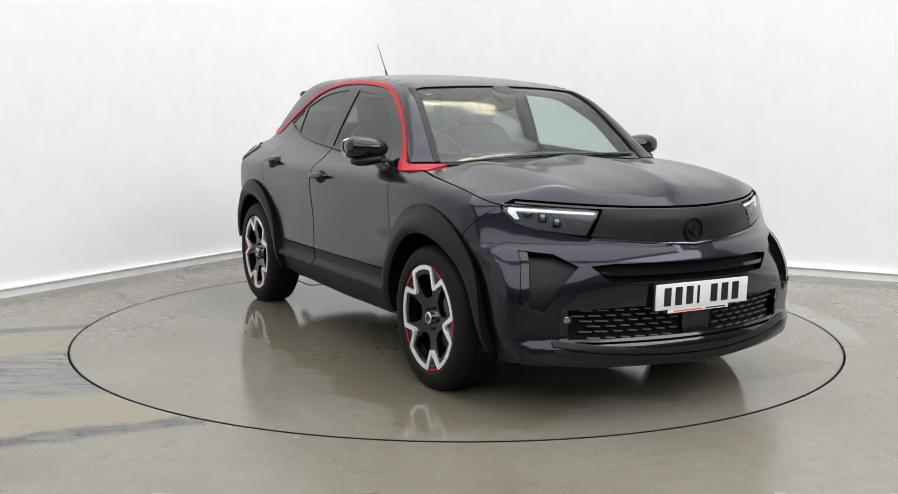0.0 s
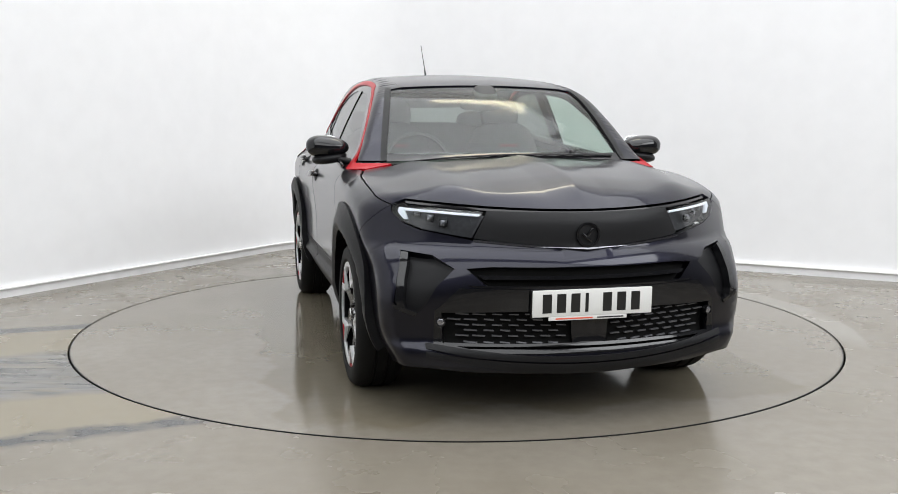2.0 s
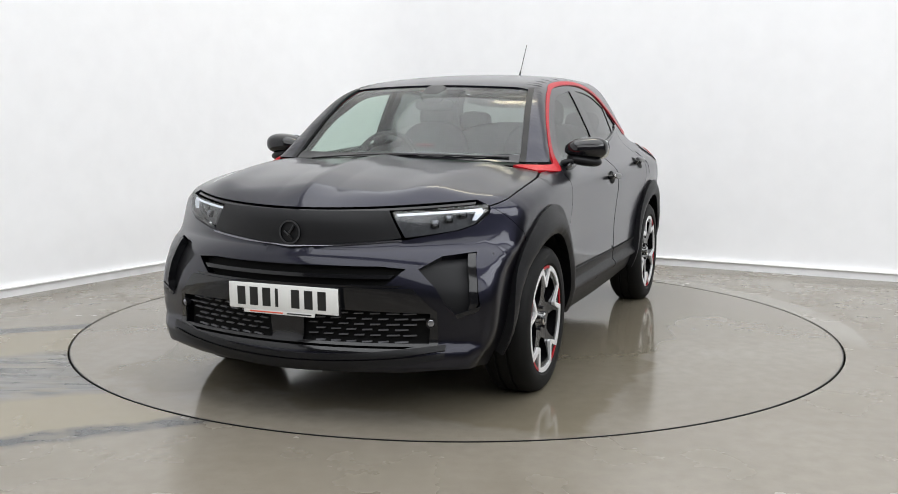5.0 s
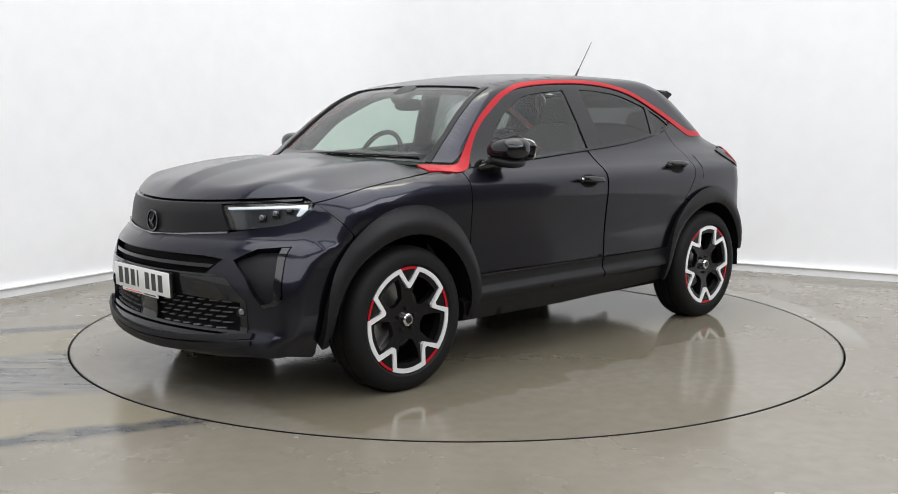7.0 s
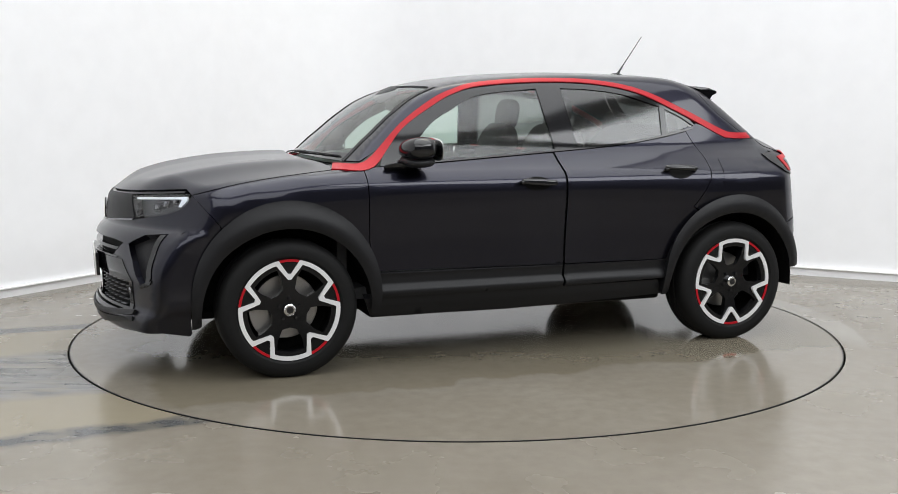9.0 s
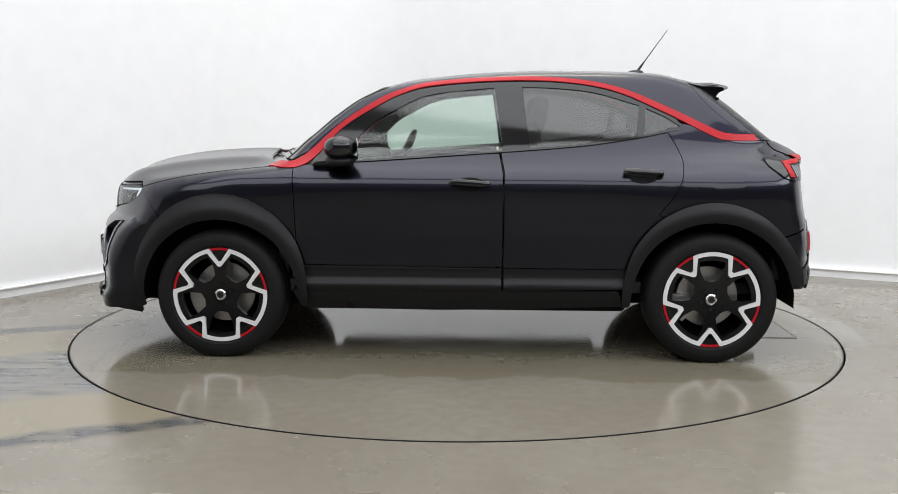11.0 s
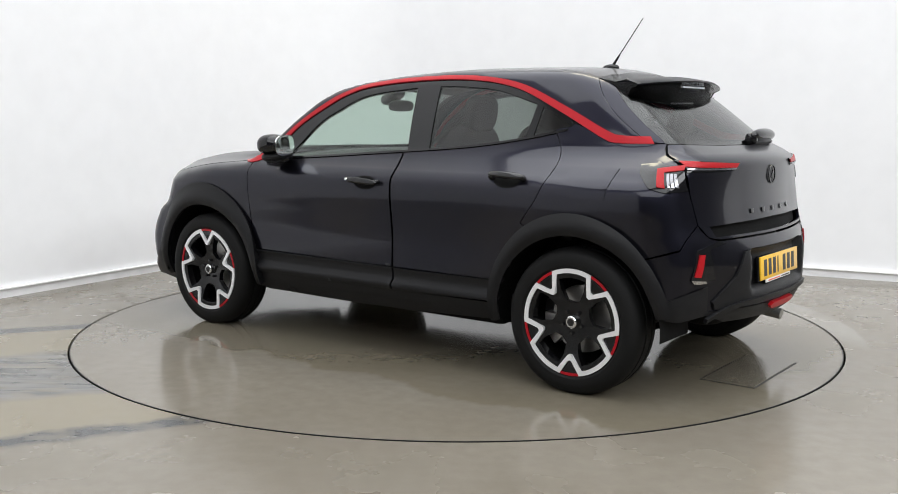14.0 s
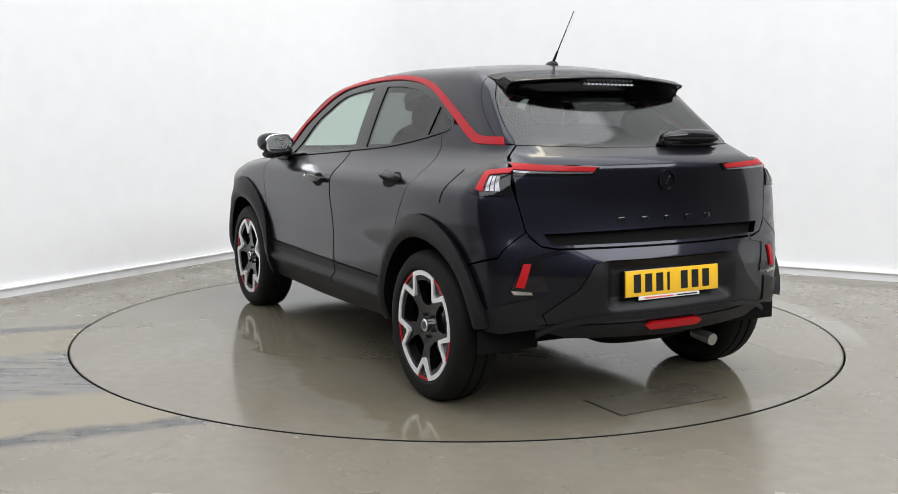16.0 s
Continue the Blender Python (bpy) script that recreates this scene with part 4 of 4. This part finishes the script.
def plate(x, z, facing, mat, tilt):
    m = pose(x, 0, z, 0, tilt, 0 if facing > 0 else 180)
    pl = put("number_plate", moved(box_bm(-0.004, 0.004, -0.26, 0.26, -0.0555, 0.0555, 0.003), m), mat, car, "number plate with its characters barred out")
    put("backing", moved(box_bm(-0.02, -0.0041, -0.265, 0.265, -0.06, 0.058, 0.004), m), GLOSS, pl)
    xs = [-0.198, -0.137, -0.076, -0.027, 0.062, 0.124, 0.186]
    for k, y in enumerate(xs):
        w = 0.007 if k == 3 else 0.0195
        put("character_bar", moved(box_bm(0.0035, 0.0048, y - w, y + w, -0.039, 0.039), m), INK, pl, smooth=False)
    st = put("dealer_strip", moved(box_bm(-0.003, 0.003, -0.19, 0.15, -0.072, -0.0556, 0.001), m), PLATE_W, pl)
    put("text_bar", moved(box_bm(0.0025, 0.0038, -0.16, 0.0, -0.067, -0.0615), m), RED_INK, st, smooth=False)
    put("text_bar", moved(box_bm(0.0025, 0.0038, 0.02, 0.135, -0.067, -0.0615), m), INK, st, smooth=False)


plate(2.150, 0.519, 1, PLATE_W, 2)
plate(-1.925, 0.570, -1, PLATE_Y, -4)

# ---- front fittings ----
# badge ring on the visor
m = on("front", 0.0, 0.787, 0.004)


def ring_badge(r, w, h, n=40):
    return moved(lathe([(r, 0.0), (r, h), (r - w, h), (r - w, 0.0)], n), pose(0, 0, 0, 90, 0, 0))


bad = put("badge", moved(ring_badge(0.051, 0.008, 0.008), m), GLOSS, car, "plain black ring badge")
put("badge_bar", moved(box_bm(-0.020, 0.020, -0.006, 0.006, 0.0, 0.009, 0.002), m @ pose(0.008, 0.01, 0, 0, 0, 55)), GLOSS, bad)
put("badge_bar", moved(box_bm(-0.026, 0.026, -0.005, 0.005, 0.0, 0.009, 0.002), m @ pose(-0.006, -0.012, 0, 0, 0, -38)), GLOSS, bad)
# pointed trim under the visor
low = [(y, 0.728 + 0.078 * abs(y)) for y in np.linspace(-0.455, 0.455, 31)]
bar("visor_trim", "front", low + [(y, z - 0.008) for y, z in low[::-1]], TRIM, car, off=0.010, rim=0.02)
bar("bonnet_lip", "front", [(y, z - 0.004) for y, z in nose_edge] + [(y, z - 0.013) for y, z in nose_edge[::-1]], GLOSS, car, off=-0.006, rim=0.02)
# gloss black centre of the bumper
bar("bumper_centre", "front", [(-0.53, 0.574), (0.53, 0.574), (0.60, 0.50), (0.625, 0.48), (0.63, 0.34), (0.60, 0.318), (0.30, 0.306), (-0.30, 0.306), (-0.60, 0.318), (-0.63, 0.34), (-0.625, 0.48), (-0.60, 0.50)], GLOSS, front_bumper, off=0.004, rim=0.012, grid=0.03, holes=(grille_l,))
# upper grille
ug = bar("grille_bar", "front", [(-0.46, 0.628), (0.46, 0.628), (0.44, 0.612), (-0.44, 0.612)], GLOSS, front_bumper, off=-0.004, rim=0.03)
bar("grille_bar", "front", [(-0.50, 0.586), (0.50, 0.586), (0.47, 0.577), (-0.47, 0.577)], GLOSS, front_bumper, off=0.006, rim=0.03)
# gloss intakes at the corners, each with a pale-edged blade
for s in BOTH:
    f = lambda l: l if s > 0 else mirror_y(l)[::-1]
    it = bar("side_intake", "front", f(intake), CLAD, front_bumper, off=-0.034, rim=0.0, grid=0.025)
    bar("blade", "front", f([(0.708, 0.703), (0.735, 0.705), (0.762, 0.60), (0.776, 0.51), (0.755, 0.478), (0.735, 0.476), (0.745, 0.51), (0.735, 0.60)]), GLOSS, it, off=0.004, rim=0.035, grid=0.02)
    bar("blade_foot", "front", f([(0.69, 0.466), (0.785, 0.500), (0.775, 0.480), (0.70, 0.452)]), GLOSS, it, off=0.008, rim=0.02, grid=0.02)
    fog = put("fog_lamp", moved(ring_badge(0.021, 0.004, 0.02), on("front", s * 0.602, 0.432, -0.012)), GLOSS, front_bumper)
    put("lens", moved(blob(0.017, 0.017, 0.006, 2), on("front", s * 0.602, 0.432, 0.002)), LAMP_C, fog)
# lower grille: rows of short fins round a plain sensor block
for r in range(6):
    z = 0.466 - 0.0225 * r
    for k in range(8):
        a = 0.10 + 0.066 * k + (0.033 if r % 2 else 0.0)
        wide = 0.040 if k < 5 else 0.052
        if a + wide > 0.585 - 0.002 * r:
            continue
        for s in BOTH:
            q = [(s * a, z), (s * (a + wide), z + 0.002), (s * (a + wide), z - 0.002), (s * a, z - 0.004)]
            bar("grille_fin", "front", q if s > 0 else q[::-1], CLAD_FIN, front_bumper, off=-0.012, rim=0.012, grid=0.06)
bar("sensor_block", "front", [(-0.082, 0.455), (0.082, 0.455), (0.075, 0.335), (-0.075, 0.335)], GLOSS, front_bumper, off=-0.008, rim=0.02)
bar("grille_bar", "front", [(-0.59, 0.347), (0.59, 0.347), (0.575, 0.335), (-0.575, 0.335)], GLOSS, front_bumper, off=0.0, rim=0.03)
lip = [(y, 0.296 + 0.045 * (y / 0.66) ** 2) for y in np.linspace(-0.66, 0.66, 23)]
bar("splitter", "front", lip + [(y, z - 0.022) for y, z in lip[::-1]], CLAD, front_bumper, off=0.014, rim=0.02)
bar("splitter_lip", "front", [(y, z - 0.03) for y, z in lip] + [(y, z - 0.070 + 0.02 * (y / 0.66) ** 2) for y, z in lip[::-1]], CLAD, front_bumper, off=0.010, rim=0.02)
# headlight reflectors
for s in BOTH:
    for k in range(3):
        y = 0.575 + 0.048 * k
        m = on("front", s * y, 0.836 + 0.02 * k - 0.008, -0.034)
        put("lamp_module", moved(box_bm(-0.018, 0.018, -0.017, 0.017, -0.006, 0.010, 0.004), m), GLOSS, car)
        put("lamp_reflector", moved(blob(0.011, 0.013, 0.005, 3), m @ pose(0, 0.002, 0.012)), LAMP_C, car)

# ---- rear fittings ----
sp_y = np.linspace(-0.50, 0.50, 31)


def spoiler_mesh(under):
    bm = bmesh.new()
    rows = []
    for y in sp_y:
        zr, _ = lift("top", [(-1.185, y), (-1.28, y), (-1.37, y)])
        tip = -1.495 + 0.42 * y * y
        zt = 1.452 - 0.10 * y * y
        if under:
            pts = [(tip + 0.001, zt - 0.012), (tip + 0.035, zt - 0.024), (-1.405 + 0.25 * y * y, 1.385 - 0.05 * y * y), (-1.425 + 0.25 * y * y, 1.338 + 0.04 * (y / 0.5) ** 4), (-1.36 + 0.25 * y * y, 1.335 + 0.04 * (y / 0.5) ** 4)]
        else:
            pts = [(-1.187, zr[0, 2]), (-1.28, zr[1, 2] * 0.6 + 0.4 * (zt + 0.033)), ((tip - 1.28) / 2, zt + 0.018), (tip + 0.012, zt + 0.002), (tip, zt - 0.005), (tip + 0.004, zt - 0.013)]
        rows.append([bm.verts.new((x, y, z)) for x, z in pts])
    for a, b in zip(rows, rows[1:]):
        for i in range(len(a) - 1):
            bm.faces.new((a[i], b[i], b[i + 1], a[i + 1]))
    bmesh.ops.solidify(bm, geom=bm.faces[:], thickness=0.003)
    bmesh.ops.recalc_face_normals(bm, faces=bm.faces[:])
    return bm


spoiler = put("roof_spoiler", spoiler_mesh(False), PAINT, car, "black roof spoiler")
put("underside", spoiler_mesh(True), GLOSS, spoiler)
for s in BOTH:
    y0 = s * 0.50
    zr, _ = lift("top", [(-1.187, y0), (-1.28, y0)])
    prof = [(-1.187, zr[0, 2]), (-1.28, zr[1, 2] * 0.6 + 0.4 * 1.46), (-1.378, 1.431), (-1.39, 1.424), (-1.389, 1.414), (-1.36, 1.402), (-1.345, 1.375), (-1.33, 1.37), (-1.25, 1.43)]
    bm = bmesh.new()
    bm.faces.new([bm.verts.new((x, y0, z)) for x, z in prof])
    bmesh.ops.solidify(bm, geom=bm.faces[:], thickness=0.006)
    put("end_plate", bm, GLOSS, spoiler)
bl = put("brake_light", box_bm(-1.452, -1.44, -0.15, 0.15, 1.412, 1.424, 0.002), LAMP_C, spoiler)
for k in range(12):
    put("led", box_bm(-1.456, -1.45, -0.135 + 0.0225 * k, -0.122 + 0.0225 * k, 1.414, 1.421), LAMP_W, bl, smooth=False)

# tail lamps: the inner half on the tailgate, the outer half round the corner
for s in BOTH:
    f = lambda l: l if s > 0 else mirror_y(l)[::-1]
    gl = bar("gate_lamp", "rear", f([(0.335, 1.064), (0.50, 1.070), (0.690, 1.078), (0.706, 1.028), (0.50, 1.026), (0.36, 1.030)]), GLOSS, tailgate, off=0.006, rim=0.02, grid=0.025)
    bar("red_strip", "rear", f([(0.350, 1.060), (0.50, 1.065), (0.690, 1.072), (0.697, 1.050), (0.50, 1.044), (0.372, 1.042)]), LAMP_R, gl, off=0.010, rim=0.006, grid=0.02)
    bar("white_line", "rear", f([(0.372, 1.040), (0.50, 1.041), (0.700, 1.046), (0.702, 1.038), (0.50, 1.034), (0.378, 1.034)]), LAMP_C, gl, off=0.010, rim=0.006, grid=0.02)
    ed = line_from("rear", [(0.712, 1.074), (0.715, 1.03), (0.712, 0.948)], [0, 2])
    tl = bar("tail_lamp", "side", [(-1.545, 1.058), (-1.62, 1.066)] + ed + [(ed[2][0] + 0.06, 0.944), (ed[2][0] + 0.12, 0.962), (ed[1][0] + 0.17, 1.020)], GLOSS, car, off=0.006, rim=0.02, grid=0.02, sides=(s,), label="tail lamp with a red angled light")
    e2 = [(x, z) for x, z in ed]
    bar("red_strip", "side", [(e2[1][0] + 0.100, 1.040), (e2[1][0] + 0.004, 1.056), (e2[1][0] + 0.004, 1.036), (e2[1][0] + 0.066, 1.026), (e2[2][0] + 0.062, 0.962), (e2[2][0] + 0.090, 0.966)], LAMP_R, tl, off=0.010, rim=0.006, grid=0.015, sides=(s,))
    for k in range(3):
        q = 0.022 + 0.012 * k
        bar("clear_block", "side", [(e2[1][0] + q + 0.009, 1.020), (e2[1][0] + q, 1.021), (e2[2][0] + q, 0.964), (e2[2][0] + q + 0.009, 0.964)], LAMP_C, tl, off=0.010, rim=0.006, grid=0.015, sides=(s,))
    # corner reflectors in dark channels
    ch = bar("reflector_channel", "rear", f([(0.60, 0.555), (0.625, 0.69), (0.51, 0.712), (0.56, 0.724), (0.705, 0.690), (0.745, 0.565), (0.70, 0.555)]), GLOSS, rear_bumper, off=0.004, rim=0.01, grid=0.02)
    bar("reflector", "rear", f([(0.665, 0.672), (0.695, 0.672), (0.730, 0.580), (0.695, 0.574)]), LAMP_R, ch, off=0.012, rim=0.012, grid=0.02)
    bar("channel_tip", "rear", f([(0.665, 0.556), (0.748, 0.566), (0.735, 0.548), (0.66, 0.545)]), CHROME, ch, off=0.012, rim=0.01, grid=0.02)
bar("rear_fog_lamp", "rear", [(-0.155, 0.392), (-0.13, 0.376), (0.13, 0.376), (0.155, 0.392), (0.13, 0.405), (-0.13, 0.405)], LAMP_R, rear_bumper, off=0.022, rim=0.02, grid=0.03)
bar("diffuser_edge", "rear", [(y, 0.448 - 0.06 * (abs(y) / 0.64) ** 6) for y in np.linspace(-0.64, 0.64, 27)] + [(y, 0.428 - 0.06 * (abs(y) / 0.64) ** 6) for y in np.linspace(0.64, -0.64, 27)], CLAD, rear_bumper, off=0.022, rim=0.02)
put("exhaust_box", moved(blob(0.10, 0.30, 0.07, 3), pose(-1.58, -0.1, 0.30)), DARK, car)
put("tail_pipe", rod((-1.72, -0.33, 0.27), (-1.84, -0.33, 0.255), 0.028, 0.028, 20), BRAKE, car)
# badge and lettering bars on the tailgate
m = on("rear", 0.0, 1.0, 0.002)
bad = put("badge", moved(ring_badge(0.045, 0.006, 0.006), m), GLOSS, tailgate)
put("badge_bar", moved(box_bm(-0.022, 0.022, -0.004, 0.004, 0.0, 0.007, 0.001), m @ pose(0, 0, 0, 0, 0, 50)), GLOSS, bad)
for k in range(5):
    put("letter_bar", moved(box_bm(-0.017, 0.017, -0.011, 0.011, 0, 0.003, 0.001), on("rear", 0.24 - 0.12 * k, 0.838, 0.001)), GLOSS, tailgate)
# rear wiper
wp = put("rear_wiper", moved(blob(0.038, 0.18, 0.032, 2.4), pose(-1.72, -0.265, 1.178, 0, 42, 4)), GLOSS, car, "folded rear wiper")
put("blade", moved(blob(0.012, 0.17, 0.010, 2.6), pose(-1.72, -0.275, 1.146, 0, 42, 4)), CLAD, wp)
put("pivot", moved(blob(0.03, 0.03, 0.03, 2.4), pose(-1.72, -0.115, 1.165)), GLOSS, wp)
# front wipers lie along the windscreen base
for y0, y1, k in ((-0.50, 0.12, 0.0), (0.02, 0.58, 0.02)):
    pts = []
    for y in np.linspace(y0, y1, 14):
        p, nn = lift("top", [(1.062 - 0.20 * y * y - k - 0.05 * (y - y0), y)])
        pts.append(Vector(p[0]) + Vector(nn[0]) * 0.004)
    bm = tube(pts, 0.004, 6)
    put("front_wiper", bm, CLAD, car)

# ---- cabin ----
for s in BOTH:
    Skin().add("side", front_door, off=-0.07, rim=0.05, sides=(s,), grid=0.06).done("inner_door_trim", CABIN, car)
    Skin().add("side", rear_door, off=-0.07, rim=0.05, sides=(s,), grid=0.06).done("inner_door_trim", CABIN, car)
Skin().add("top", [(0.40, 0.44), (0.42, 0.0), (0.40, -0.44), (-1.15, -0.44), (-1.15, 0.44)], off=-0.035, rim=0.0, grid=0.08).done("headliner", LINER, car)
put("dashboard", moved(blob(0.30, 0.68, 0.13, 4), pose(0.80, 0, 0.93, 0, 6, 0)), CABIN, car)
put("instrument_hood", moved(blob(0.10, 0.20, 0.04, 3), pose(0.60, -0.34, 1.035)), CABIN, car)
put("cabin_floor", box_bm(-1.60, 1.0, -0.72, 0.72, 0.34, 0.40), CABIN, car)
put("bulkhead", box_bm(0.95, 1.0, -0.70, 0.70, 0.36, 1.0), CABIN, car)
put("load_cover", box_bm(-1.66, -1.10, -0.60, 0.60, 0.98, 1.0, 0.004), CABIN, car)
put("load_back", box_bm(-1.70, -1.66, -0.60, 0.60, 0.40, 1.02), CABIN, car)
bm = tube([Vector((0, 0.185 * math.cos(a), 0.185 * math.sin(a))) for a in np.linspace(0, 2 * math.pi, 28, endpoint=False)], 0.015, 8, True)
sw = put("steering_wheel", moved(bm, pose(0.42, -0.36, 1.005, 0, -24, 0)), CABIN, car)
put("hub", moved(blob(0.03, 0.085, 0.06, 3), pose(0.43, -0.36, 1.0, 0, -24, 0)), CABIN, sw)
put("column", rod((0.44, -0.36, 0.99), (0.70, -0.36, 0.90), 0.04, 0.05), CABIN, sw)


def seat(x, y, w, top):
    st = put("seat", moved(blob(0.27, w, 0.10, 4), pose(x + 0.16, y, 0.58, 0, -6, 0)), SEAT, car, "dark fabric seat")
    put("backrest", moved(blob(0.085, w * 0.95, 0.36, 3.4), pose(x - 0.18, y, 0.88, 0, -14, 0)), SEAT, st)
    return st


for y in (-0.36, 0.36):
    st = seat(-0.10, y, 0.25, 1.2)
    put("headrest", moved(blob(0.05, 0.125, 0.10, 3), pose(-0.40, y, 1.285, 0, -10, 0)), SEAT, st)
    put("head_post", rod((-0.36, y - 0.06, 1.15), (-0.39, y - 0.06, 1.27), 0.006, 0.006), CHROME, st)
    put("head_post", rod((-0.36, y + 0.06, 1.15), (-0.39, y + 0.06, 1.27), 0.006, 0.006), CHROME, st)
    put("red_stitching", moved(blob(0.002, 0.07, 0.004, 3), pose(-0.17, y, 1.09, 0, -14, 0)), RED, st)
st = seat(-0.92, 0, 0.62, 1.2)
for y in (-0.40, 0.40):
    put("headrest", moved(blob(0.045, 0.12, 0.075, 3), pose(-1.21, y, 1.235, 0, -10, 0)), SEAT, st)
# inner mirror and the camera housing behind the windscreen
im = put("inner_mirror", moved(blob(0.02, 0.115, 0.035, 3), pose(0.48, -0.02, 1.335)), CABIN, car)
put("mirror_stem", rod((0.48, 0, 1.345), (0.52, 0, 1.40), 0.012, 0.014), CABIN, im)
put("camera_housing", moved(blob(0.075, 0.065, 0.03, 3.2), pose(0.53, 0, 1.392, 0, 30, 0)), CABIN, car)


def motions():
    rows = []
    for t, a in TURN:
        rows.append((t, pose(0, 0, 0, 0, 0, -(90 + a))))
    walk(car, rows)
    walk(turntable, rows)


TURN = [(0.0, -29.3), (0.5, -28.0), (1.0, -24.95), (1.5, -20.2), (2.0, -14.3), (2.5, -8.5), (3.0, -2.4), (3.5, 3.5), (4.0, 9.6), (4.5, 15.6), (5.25, 24.6), (6.0, 33.5), (6.5, 39.5), (7.0, 45.5), (7.5, 51.4), (8.0, 57.3), (8.5, 63.2), (9.0, 69.1), (9.75, 77.6), (10.5, 86.1), (11.0, 91.7), (11.5, 97.4), (12.0, 103.3), (12.5, 109.2), (13.0, 115.0), (13.5, 120.8), (14.0, 126.8), (14.5, 132.7), (15.0, 138.7), (15.5, 144.6), (16.0, 150.6)]
motions()
